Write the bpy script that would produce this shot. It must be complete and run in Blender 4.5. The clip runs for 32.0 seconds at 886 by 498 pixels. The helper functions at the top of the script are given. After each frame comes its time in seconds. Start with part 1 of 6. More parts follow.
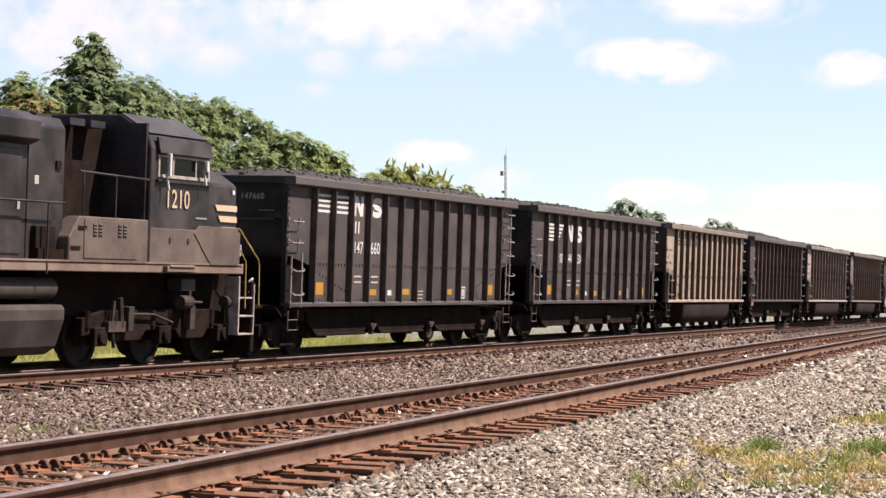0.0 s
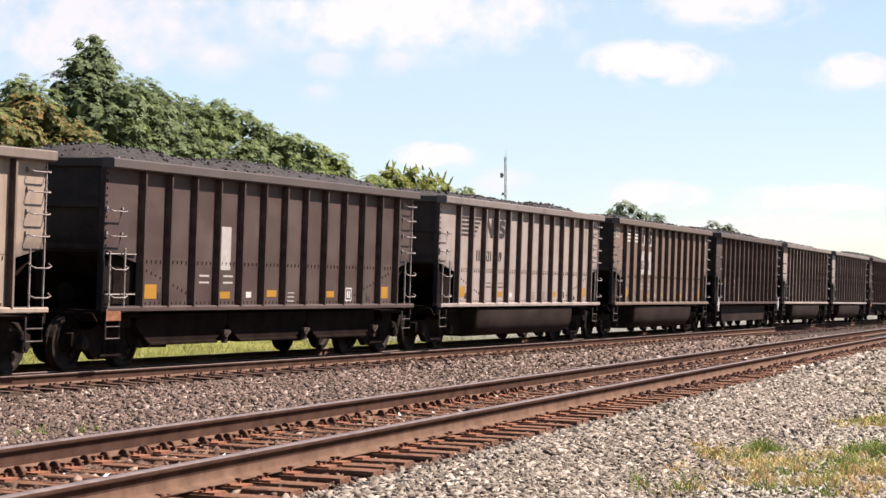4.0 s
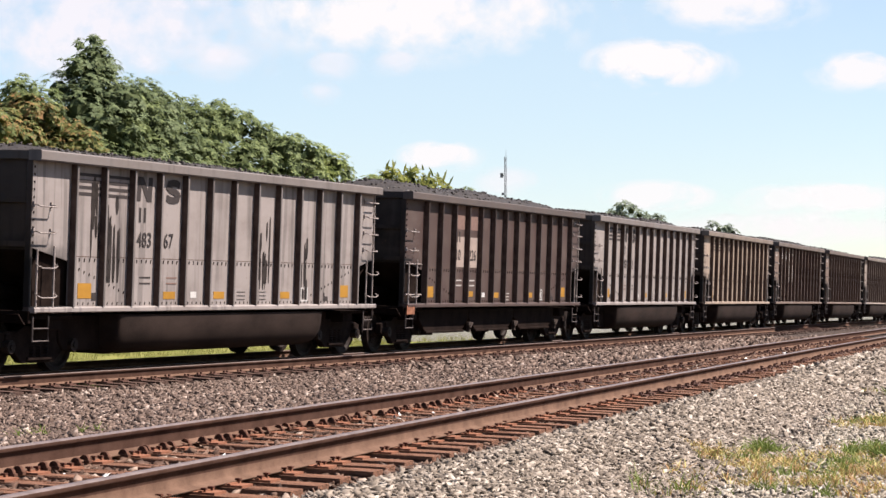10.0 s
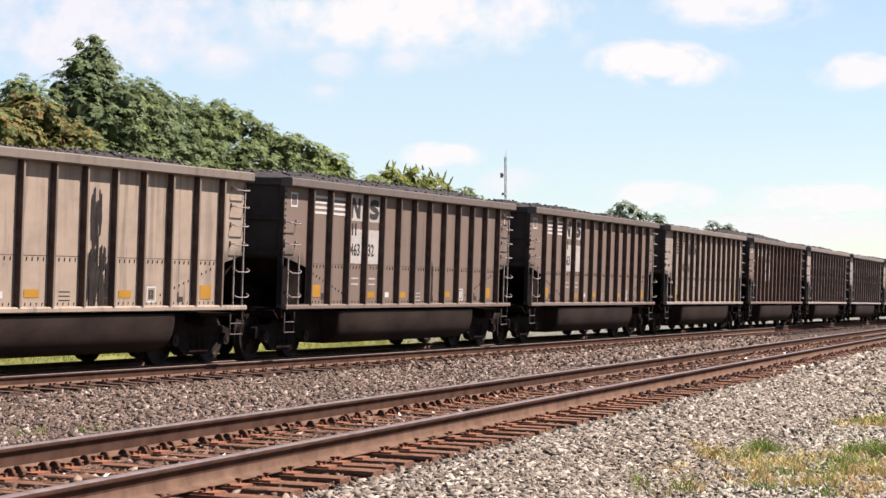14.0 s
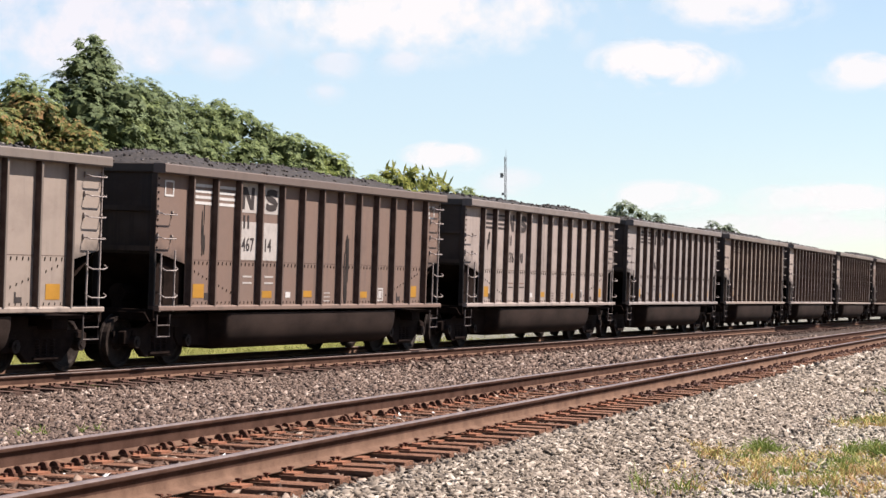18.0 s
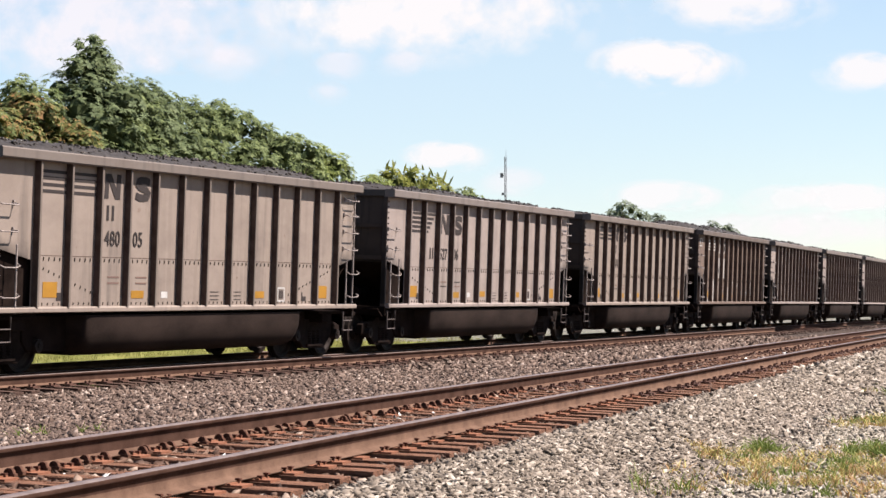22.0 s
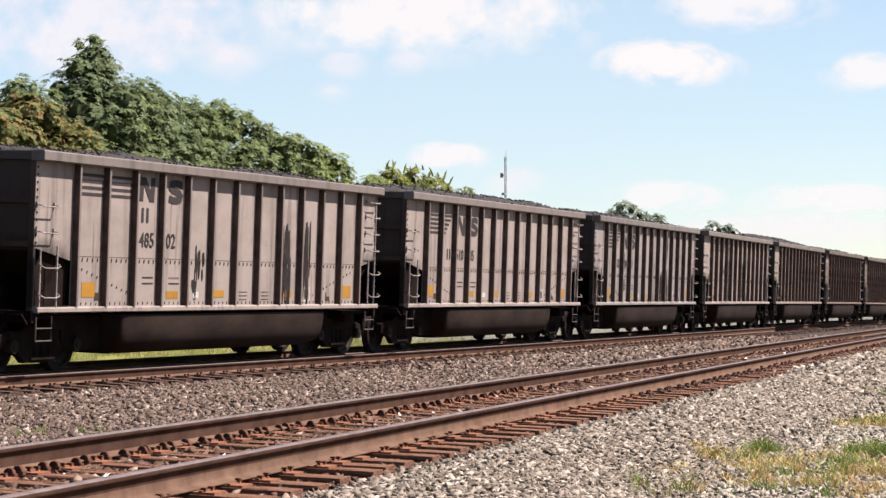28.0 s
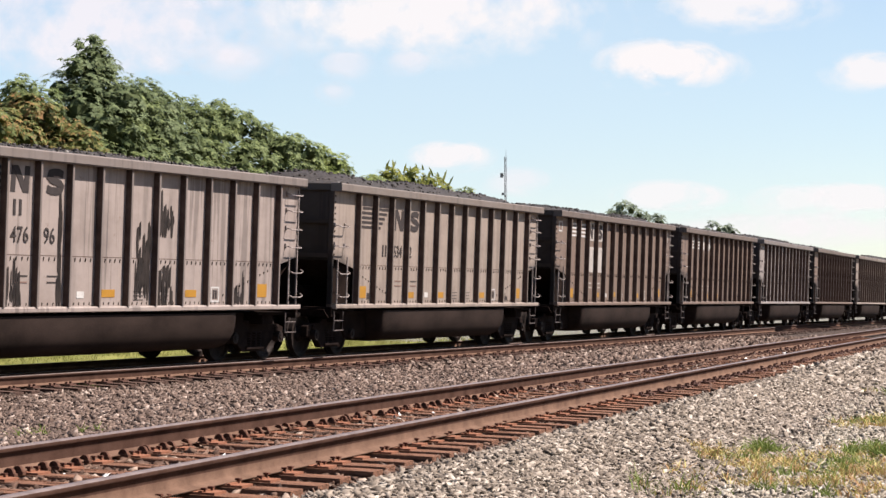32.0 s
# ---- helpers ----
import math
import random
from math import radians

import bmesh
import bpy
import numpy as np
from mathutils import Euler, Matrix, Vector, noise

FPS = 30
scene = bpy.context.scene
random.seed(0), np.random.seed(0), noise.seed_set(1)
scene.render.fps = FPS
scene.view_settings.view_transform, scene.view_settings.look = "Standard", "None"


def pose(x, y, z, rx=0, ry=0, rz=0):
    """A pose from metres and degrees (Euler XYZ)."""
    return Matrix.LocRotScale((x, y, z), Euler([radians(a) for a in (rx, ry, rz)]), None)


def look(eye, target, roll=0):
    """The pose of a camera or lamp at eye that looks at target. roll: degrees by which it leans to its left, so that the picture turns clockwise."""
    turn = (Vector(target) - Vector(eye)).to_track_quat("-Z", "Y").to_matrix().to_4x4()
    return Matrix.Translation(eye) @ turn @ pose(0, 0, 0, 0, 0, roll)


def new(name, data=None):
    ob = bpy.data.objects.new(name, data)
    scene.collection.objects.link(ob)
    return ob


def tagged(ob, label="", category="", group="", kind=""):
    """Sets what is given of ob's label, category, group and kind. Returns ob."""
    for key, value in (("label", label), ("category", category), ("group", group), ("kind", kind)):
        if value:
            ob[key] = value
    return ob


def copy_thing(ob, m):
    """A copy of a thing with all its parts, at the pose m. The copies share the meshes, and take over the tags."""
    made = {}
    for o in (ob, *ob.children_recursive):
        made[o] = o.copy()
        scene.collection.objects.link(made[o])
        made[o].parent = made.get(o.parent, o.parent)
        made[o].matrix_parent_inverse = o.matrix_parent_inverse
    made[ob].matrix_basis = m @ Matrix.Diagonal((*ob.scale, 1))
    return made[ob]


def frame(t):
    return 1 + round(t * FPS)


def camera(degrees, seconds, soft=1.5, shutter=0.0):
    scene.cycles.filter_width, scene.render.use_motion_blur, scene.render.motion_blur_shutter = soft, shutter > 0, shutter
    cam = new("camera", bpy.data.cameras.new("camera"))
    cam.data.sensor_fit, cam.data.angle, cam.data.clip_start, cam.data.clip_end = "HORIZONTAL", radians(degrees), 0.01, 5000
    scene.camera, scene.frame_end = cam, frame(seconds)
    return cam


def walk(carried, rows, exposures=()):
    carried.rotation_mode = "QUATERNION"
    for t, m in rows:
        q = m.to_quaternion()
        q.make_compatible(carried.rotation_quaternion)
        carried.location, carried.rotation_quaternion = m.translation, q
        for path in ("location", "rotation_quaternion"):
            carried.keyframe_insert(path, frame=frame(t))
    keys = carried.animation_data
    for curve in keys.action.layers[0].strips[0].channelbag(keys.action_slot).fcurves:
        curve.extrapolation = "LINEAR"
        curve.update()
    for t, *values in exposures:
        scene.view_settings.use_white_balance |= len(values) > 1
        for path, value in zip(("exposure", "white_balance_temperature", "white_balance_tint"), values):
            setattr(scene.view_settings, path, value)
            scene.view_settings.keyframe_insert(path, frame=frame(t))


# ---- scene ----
CLIP = 32.0
EYE = Vector((0, 0, 1.0))
TILT = 1.51
cam = camera(24.15, CLIP, soft=1.5, shutter=0.0)


def aim(up):
    return look(EYE, EYE + Vector((0, math.cos(radians(up)), math.sin(radians(up)))), -0.09)


walk(cam, [(0.0, aim(TILT - 0.055)), (0.2, aim(TILT - 0.03)), (0.5, aim(TILT)), (1.0, aim(TILT)), (CLIP, aim(TILT))],
     exposures=[(0.0, 1.58, 6700, 16), (4.0, 1.55, 6600, 16), (16.0, 1.51, 6500, 15), (24.0, 1.50, 6500, 15), (CLIP, 1.46, 6500, 15)])

# ---- world and sun ----
SUN = Vector((0.590, -0.009, 0.80)).normalized()
world = bpy.data.worlds.new("sky")
world.use_nodes = True
scene.world = world
sky = world.node_tree.nodes.new("ShaderNodeTexSky")
sky.sky_type, sky.sun_disc = "NISHITA", False
sky.sun_elevation, sky.sun_rotation = math.asin(SUN.z), math.atan2(SUN.x, SUN.y)
sky.air_density, sky.dust_density, sky.ozone_density = 1.0, 0.2, 2.0
back = world.node_tree.nodes["Background"]
back.inputs[1].default_value = 0.056
world.node_tree.links.new(sky.outputs[0], back.inputs[0])
lamp = bpy.data.lights.new("sun", "SUN")
lamp.energy, lamp.angle, lamp.color = 5.0, radians(0.5), (1.0, 0.95, 0.88)
sun = new("sun", lamp)
sun.matrix_world = look(SUN * 100, (0, 0, 0))

# ---- the two tracks and the train's way ----
GAUGE = 0.755


class Line:
    """A track's centre line: a curve in plan that eases into straights, canted towards the camera's side."""
    AT = np.array([-0.9061798459, -0.5384693101, 0.0, 0.5384693101, 0.9061798459])
    SHARE = np.array([0.2369268851, 0.4786286705, 0.5688888889, 0.4786286705, 0.2369268851]) / 2

    def __init__(self, away, heading, bend, cant, level, ease=0.0, grade=0.0, hump=0.0, reach=(-400.0, 400.0)):
        self.away, self.heading, self.bend, self.cant, self.level = away, heading, bend, cant, level
        self.ease, self.grade, self.hump, self.reach = ease, grade, hump, reach

    def height(self, s):
        """Level of the rails: a climb and a hump fitted to the camera's view."""
        u = (np.clip(s, -20.0, 150.0) - 40.0) / 100.0
        return self.level + self.grade * u + self.hump * u * u

    def centre(self, s):
        """Place in plan and heading at arc length s (a number or an array)."""
        s = np.asarray(s, float)
        v = np.clip(s, *self.reach)
        u = v[..., None] * (self.AT + 1) / 2
        h = self.heading - self.bend * u - self.ease * u * u
        e = self.heading - self.bend * v - self.ease * v * v
        x = -self.away * math.cos(self.heading) + v * (self.SHARE * np.sin(h)).sum(-1) + (s - v) * np.sin(e)
        y = self.away * math.sin(self.heading) + v * (self.SHARE * np.cos(h)).sum(-1) + (s - v) * np.cos(e)
        return x, y, e

    def place(self, s):
        x, y, ph = (float(k) for k in self.centre(s))
        climb = (self.height(s + 4) - self.height(s - 4)) / 8
        return pose(x, y, float(self.height(s)), 0, 0, 90 - math.degrees(ph)) @ pose(0, 0, 0, math.degrees(self.cant), -math.degrees(math.atan(climb)))

    def across(self, x, y):
        """Along the line, and across it towards the far side, of a place in plan."""
        h = self.heading
        bx, by = x + self.away * math.cos(h), y - self.away * math.sin(h)
        s = bx * math.sin(h) + by * math.cos(h)
        v = np.clip(s, *self.reach)
        swing = self.bend * v * v / 2 + self.ease * v ** 3 / 3 + (s - v) * (self.bend * v + self.ease * v * v)
        return s, -bx * math.cos(h) + by * math.sin(h) - swing


FAR = Line(22.1438, 0.518755, 0.0043921, 0.0383, -0.0399, -0.0000254, 0.2837, -0.3603, (-20.0, 90.0))
NEAR = Line(6.1715, 0.28702, -0.000206, 0.0333, 0.0)
PITCH = 14.2317


def gone(t):
    u = t - 16
    return 11.9393 * u - 0.015741 * u * u + 0.0000263 * u ** 3 + 0.00000745 * u ** 4


# how far each car stands off an even spacing, fitted to the camera's view
CAR_SHIFT = {1: -0.07, 2: -0.04, 4: 0.02, 5: 0.02, 6: 0.05, 7: 0.06, 8: 0.03, 9: 0.04, 10: 0.11, 11: 0.10, 12: 0.02, 13: -0.03, 16: 0.05, 17: 0.07, 18: 0.04, 19: 0.02, 20: 0.07,
         21: 0.08, 22: 0.09, 23: 0.07, 24: 0.07, 25: 0.09, 26: 0.04, 27: -0.04, 28: -0.07, 29: -0.07}


def car_middle(n, t):
    """Arc length of the middle of car n; car 1 is coupled to the locomotive."""
    return 44.416 + (n - 15) * PITCH + CAR_SHIFT.get(n, 0.0) - gone(t)


# ---- materials ----
def nodes_of(name):
    m = bpy.data.materials.new(name)
    m.use_nodes = True
    nt = m.node_tree
    return m, nt, nt.nodes["Principled BSDF"]


def node(nt, kind, **values):
    n = nt.nodes.new(kind)
    for key, value in values.items():
        if key in n.inputs:
            n.inputs[key].default_value = value
    return n


def noise_tex(nt, vec, scale, detail=4.0, rough=0.6):
    n = node(nt, "ShaderNodeTexNoise", Scale=scale, Detail=detail, Roughness=rough)
    if vec is not None:
        nt.links.new(vec, n.inputs["Vector"])
    return n.outputs["Fac"]


def mapped(nt, source, scale=(1, 1, 1)):
    m = nt.nodes.new("ShaderNodeMapping")
    m.inputs["Scale"].default_value = scale
    nt.links.new(source, m.inputs["Vector"])
    return m.outputs["Vector"]


def ramp(nt, fac, stops):
    r = nt.nodes.new("ShaderNodeValToRGB")
    els = r.color_ramp.elements
    while len(els) < len(stops):
        els.new(0.5)
    for e, (p, c) in zip(els, stops):
        e.position, e.color = p, (c, c, c, 1) if isinstance(c, (int, float)) else (*c, 1)
    nt.links.new(fac, r.inputs["Fac"])
    return r.outputs["Color"]


def mixed(nt, fac, a, b, mode="MIX"):
    m = nt.nodes.new("ShaderNodeMix")
    m.data_type, m.blend_type = "RGBA", mode
    for i, v in ((0, fac), (6, a), (7, b)):
        if isinstance(v, (int, float)):
            m.inputs[i].default_value = v
        elif isinstance(v, tuple):
            m.inputs[i].default_value = (*v, 1)
        else:
            nt.links.new(v, m.inputs[i])
    return m.outputs[2]


def maths(nt, op, a, b=0.0, clamp=False):
    m = nt.nodes.new("ShaderNodeMath")
    m.operation, m.use_clamp = op, clamp
    for i, v in ((0, a), (1, b)):
        if isinstance(v, (int, float)):
            m.inputs[i].default_value = v
        else:
            nt.links.new(v, m.inputs[i])
    return m.outputs[0]


def bumped(nt, bsdf, height, strength, distance=0.02):
    b = node(nt, "ShaderNodeBump", Strength=strength, Distance=distance)
    nt.links.new(height, b.inputs["Height"])
    nt.links.new(b.outputs["Normal"], bsdf.inputs["Normal"])


def spotted(name, dark, light, scale=3.0, rough=0.8, metal=0.0, stretch=(1, 1, 1), bump=0.2, fine=40.0, lo=0.35, hi=0.65, gloss=0.12):
    """A surface mottled at two scales, with fine relief."""
    m, nt, b = nodes_of(name)
    co = nt.nodes.new("ShaderNodeTexCoord").outputs["Object"]
    v = mapped(nt, co, stretch)
    big, small = noise_tex(nt, v, scale), noise_tex(nt, v, fine, 3.0)
    fac = maths(nt, "ADD", maths(nt, "MULTIPLY", big, 0.7), maths(nt, "MULTIPLY", small, 0.3))
    nt.links.new(ramp(nt, fac, [(lo, dark), (hi, light)]), b.inputs["Base Color"])
    b.inputs["Roughness"].default_value, b.inputs["Metallic"].default_value = rough, metal
    b.inputs["Specular IOR Level"].default_value = gloss
    if bump:
        bumped(nt, b, small, bump, 0.01)
    return m


def car_paint():
    """Weathered paint of the cars. The object's colour is the coat, its alpha the share of black runs."""
    m, nt, b = nodes_of("weathered_paint")
    info = nt.nodes.new("ShaderNodeObjectInfo")
    co = nt.nodes.new("ShaderNodeTexCoord").outputs["Object"]
    shift = nt.nodes.new("ShaderNodeCombineXYZ")
    far = maths(nt, "MULTIPLY", info.outputs["Random"], 90.0)
    nt.links.new(far, shift.inputs[0])
    nt.links.new(far, shift.inputs[1])
    add = nt.nodes.new("ShaderNodeVectorMath")
    nt.links.new(co, add.inputs[0])
    nt.links.new(shift.outputs[0], add.inputs[1])
    v = add.outputs[0]
    blotch = noise_tex(nt, mapped(nt, v, (0.5, 0.5, 0.9)), 1.6, 6.0, 0.65)
    streak = noise_tex(nt, mapped(nt, v, (2.0, 2.0, 0.22)), 1.4, 5.0, 0.55)
    grain = noise_tex(nt, v, 45.0, 3.0, 0.7)
    coat = info.outputs["Color"]
    dusty = mixed(nt, ramp(nt, blotch, [(0.42, 0.0), (0.78, 0.5)]), coat, (0.10, 0.074, 0.06))
    worn = mixed(nt, ramp(nt, streak, [(0.54, 0.0), (0.74, 0.5)]), dusty, (0.045, 0.036, 0.032))
    runs = noise_tex(nt, mapped(nt, v, (6.5, 6.5, 0.28)), 1.0, 5.0, 0.55)
    patch = noise_tex(nt, mapped(nt, v, (0.55, 0.55, 0.25)), 1.0, 1.0, 0.4)
    where = maths(nt, "MULTIPLY", ramp(nt, runs, [(0.53, 0.0), (0.58, 1.0)]), ramp(nt, patch, [(0.46, 0.0), (0.54, 1.0)]))
    black = mixed(nt, maths(nt, "MULTIPLY", where, info.outputs["Alpha"], True), worn, (0.012, 0.009, 0.009))
    rust = noise_tex(nt, v, 6.0, 5.0, 0.7)
    last = mixed(nt, ramp(nt, rust, [(0.66, 0.0), (0.74, 0.7)]), black, (0.085, 0.038, 0.022))
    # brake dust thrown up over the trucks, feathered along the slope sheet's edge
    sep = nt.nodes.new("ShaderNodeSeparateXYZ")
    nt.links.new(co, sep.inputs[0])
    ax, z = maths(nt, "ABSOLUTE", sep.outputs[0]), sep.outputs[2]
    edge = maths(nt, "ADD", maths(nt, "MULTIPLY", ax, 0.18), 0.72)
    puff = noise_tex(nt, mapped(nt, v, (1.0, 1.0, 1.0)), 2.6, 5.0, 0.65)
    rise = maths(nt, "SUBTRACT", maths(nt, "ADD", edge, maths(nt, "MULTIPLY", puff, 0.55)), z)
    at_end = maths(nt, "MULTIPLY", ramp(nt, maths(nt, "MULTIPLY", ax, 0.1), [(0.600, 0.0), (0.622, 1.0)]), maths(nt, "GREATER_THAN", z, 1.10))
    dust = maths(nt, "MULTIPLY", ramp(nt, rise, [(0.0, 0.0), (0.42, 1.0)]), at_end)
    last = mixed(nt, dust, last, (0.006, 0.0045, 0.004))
    nt.links.new(mixed(nt, ramp(nt, grain, [(0.3, 0.12), (0.7, 0.0)]), last, (0.05, 0.04, 0.035)), b.inputs["Base Color"])
    nt.links.new(ramp(nt, blotch, [(0.3, 0.5), (0.7, 0.85)]), b.inputs["Roughness"])
    b.inputs["Specular IOR Level"].default_value = 0.2
    bumped(nt, b, blotch, 0.15, 0.03)
    return m


def pieces_mat(name, stops, rough=0.9, grain=30.0, bump=0.4):
    """Loose pieces, each of its own shade."""
    m, nt, b = nodes_of(name)
    isl = nt.nodes.new("ShaderNodeNewGeometry").outputs["Random Per Island"]
    co = nt.nodes.new("ShaderNodeTexCoord").outputs["Object"]
    g = noise_tex(nt, co, grain, 4.0)
    shade = mixed(nt, 1.0, ramp(nt, isl, stops), ramp(nt, g, [(0.3, 0.72), (0.7, 1.12)]), "MULTIPLY")
    nt.links.new(shade, b.inputs["Base Color"])
    b.inputs["Roughness"].default_value = rough
    b.inputs["Specular IOR Level"].default_value = 0.15
    if bump:
        bumped(nt, b, g, bump, 0.01)
    return m


def leaf_mat(name, stops, glow=0.4):
    m, nt, b = nodes_of(name)
    isl = nt.nodes.new("ShaderNodeNewGeometry").outputs["Random Per Island"]
    co = nt.nodes.new("ShaderNodeTexCoord").outputs["Object"]
    big = maths(nt, "ADD", maths(nt, "MULTIPLY", noise_tex(nt, co, 0.4, 2.0), 0.5), maths(nt, "MULTIPLY", noise_tex(nt, co, 2.2, 1.0), 0.5))
    fac = maths(nt, "ADD", maths(nt, "MULTIPLY", isl, 0.35), maths(nt, "MULTIPLY", big, 0.65))
    colour = ramp(nt, fac, stops)
    nt.links.new(colour, b.inputs["Base Color"])
    b.inputs["Roughness"].default_value = 0.65
    b.inputs["Specular IOR Level"].default_value = 0.12
    thin = nt.nodes.new("ShaderNodeBsdfTranslucent")
    nt.links.new(colour, thin.inputs["Color"])
    mix = nt.nodes.new("ShaderNodeMixShader")
    mix.inputs[0].default_value = glow
    out = nt.nodes["Material Output"]
    nt.links.new(b.outputs[0], mix.inputs[1])
    nt.links.new(thin.outputs[0], mix.inputs[2])
    nt.links.new(mix.outputs[0], out.inputs[0])
    return m


def plain(name, colour, rough=0.6, metal=0.0, scale=8.0):
    d = tuple(c * 0.78 for c in colour)
    return spotted(name, d, colour, scale, rough, metal, bump=0.05)


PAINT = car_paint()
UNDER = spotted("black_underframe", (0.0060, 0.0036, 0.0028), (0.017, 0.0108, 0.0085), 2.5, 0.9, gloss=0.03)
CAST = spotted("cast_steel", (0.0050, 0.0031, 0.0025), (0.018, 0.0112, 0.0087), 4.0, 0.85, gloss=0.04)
WHEEL = spotted("wheel_steel", (0.006, 0.0042, 0.0036), (0.030, 0.021, 0.017), 5.0, 0.65, gloss=0.08)
STEP_STEEL = spotted("dark_step_steel", (0.035, 0.027, 0.024), (0.095, 0.076, 0.068), 6.0, 0.7)
LADDER = spotted("ladder_steel", (0.13, 0.105, 0.092), (0.30, 0.25, 0.225), 6.0, 0.6)
COAL = pieces_mat("coal", [(0.0, (0.014, 0.011, 0.009)), (0.93, (0.050, 0.040, 0.033)), (1.0, (0.16, 0.145, 0.13))], 0.5, 12.0)
COAL_BED = spotted("coal_bed", (0.016, 0.0135, 0.012), (0.050, 0.042, 0.037), 9.0, 0.7, bump=0.9, fine=22.0)
YELLOW = plain("yellow_reflector", (0.27, 0.132, 0.020), 0.55, scale=2.5)
WHITE = plain("white_stencil", (0.391, 0.3655, 0.34), 0.7)
PATCH = plain("white_patch", (0.289, 0.255, 0.2295), 0.75)
DARKMARK = plain("dark_stencil", (0.035, 0.028, 0.026), 0.75)
DULL_PATCH = plain("dull_patch", (0.24, 0.185, 0.155), 0.8)
PINKISH = plain("faded_patch", (0.1445, 0.08925, 0.07225), 0.8)
RAILHEAD = spotted("worn_rail_head", (0.078, 0.056, 0.048), (0.135, 0.102, 0.090), 2.0, 0.5, 0.0, (0.3, 4, 4), 0.05, gloss=0.2)
# web colour: rust, and the shade under the rail head put into it
RAILWEB = spotted("rusty_shaded_rail_web", (0.034, 0.0170, 0.0118), (0.068, 0.037, 0.0262), 2.0, 0.9, 0.0, (0.4, 2, 2), 0.3, gloss=0.03)
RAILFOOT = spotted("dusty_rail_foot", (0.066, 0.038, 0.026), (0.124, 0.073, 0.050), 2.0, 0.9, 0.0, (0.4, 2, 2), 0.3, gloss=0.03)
PLATE = spotted("rusty_plate", (0.095, 0.038, 0.022), (0.235, 0.100, 0.056), 9.0, 0.9, bump=0.4)
CLIP_STEEL = spotted("dark_anchor", (0.030, 0.015, 0.010), (0.105, 0.050, 0.033), 9.0, 0.8, gloss=0.05)
TIE = spotted("creosoted_tie", (0.046, 0.023, 0.014), (0.20, 0.096, 0.058), 3.0, 0.95, 0.0, (14, 1.0, 14), 0.6, 30.0)
STONE = pieces_mat("ballast_stone", [(0.0, (0.062, 0.048, 0.037)), (0.3, (0.142, 0.112, 0.087)), (0.75, (0.212, 0.171, 0.135)), (1.0, (0.36, 0.305, 0.25))], 0.9, 18.0)
STONE_DULL = pieces_mat("dusty_ballast_stone", [(0.0, (0.044, 0.029, 0.0225)), (0.4, (0.104, 0.070, 0.054)), (0.9, (0.165, 0.116, 0.091)), (1.0, (0.33, 0.26, 0.215))], 0.9, 18.0)
STONE_RUST = pieces_mat("rust_stained_stone", [(0.0, (0.030, 0.017, 0.012)), (0.5, (0.092, 0.052, 0.036)), (0.9, (0.15, 0.094, 0.066)), (1.0, (0.30, 0.23, 0.18))], 0.9, 18.0)
STONE_DARK = pieces_mat("dark_ballast_stone", [(0.0, (0.020, 0.012, 0.009)), (0.6, (0.060, 0.039, 0.030)), (1.0, (0.11, 0.078, 0.062))], 0.9, 18.0)
STONE_PALE = pieces_mat("pale_verge_stone", [(0.0, (0.07, 0.057, 0.042)), (0.4, (0.21, 0.176, 0.135)), (0.9, (0.31, 0.265, 0.21)), (1.0, (0.46, 0.41, 0.34))], 0.9, 18.0)
LOCO = spotted("dusty_black_enamel", (0.0085, 0.0068, 0.0068), (0.037, 0.029, 0.0275), 1.1, 0.5, 0.0, (1, 1, 1), 0.04, lo=0.42, hi=0.60, gloss=0.2)
LOCO_ROOF = spotted("dusty_grey_roof", (0.026, 0.023, 0.024), (0.05, 0.044, 0.045), 1.5, 0.6)
LOCO_SILL = spotted("tan_dusted_sill", (0.085, 0.058, 0.045), (0.155, 0.108, 0.083), 1.8, 0.75)
GEAR = spotted("dusty_running_gear", (0.012, 0.009, 0.0075), (0.055, 0.041, 0.034), 5.0, 0.8, gloss=0.05)
LOCO_DUST = spotted("brown_dusted_enamel", (0.046, 0.034, 0.029), (0.098, 0.073, 0.060), 1.3, 0.7, 0.0, (1, 1, 1), 0.05)
LOCO_TANK = spotted("dusty_fuel_tank", (0.022, 0.0165, 0.014), (0.056, 0.043, 0.037), 1.5, 0.6)
CREAM = plain("cream_lettering", (0.3825, 0.2805, 0.187), 0.6)
RAILYELLOW = plain("yellow_handrail", (0.40, 0.24, 0.07), 0.5)
SILVER = plain("bare_steel", (0.32, 0.30, 0.28), 0.35, 0.5)
SIGNGREY = plain("mast_grey", (0.16, 0.16, 0.17), 0.6)
BARK = spotted("bark", (0.045, 0.035, 0.028), (0.13, 0.105, 0.085), 4.0, 0.95, 0.0, (4, 4, 0.6), 0.8)
m, nt, b = nodes_of("window_glass")
b.inputs["Base Color"].default_value, b.inputs["Roughness"].default_value = (0.0022, 0.0026, 0.003, 1), 0.12
b.inputs["Specular IOR Level"].default_value = 0.05
GLASS = m
GREENS = [(0.3, (0.060, 0.078, 0.031)), (0.5, (0.128, 0.158, 0.062)), (0.7, (0.212, 0.240, 0.098))]
LEAF = leaf_mat("leaves_green", GREENS)
LEAF_LIGHT = leaf_mat("leaves_fresh_green", [(0.3, (0.066, 0.088, 0.025)), (0.5, (0.155, 0.188, 0.054)), (0.7, (0.265, 0.285, 0.095))])
LEAF_DARK = leaf_mat("leaves_dark_green", [(0.2, (0.052, 0.069, 0.032)), (0.5, (0.106, 0.132, 0.060)), (0.75, (0.165, 0.190, 0.090))], 0.35)
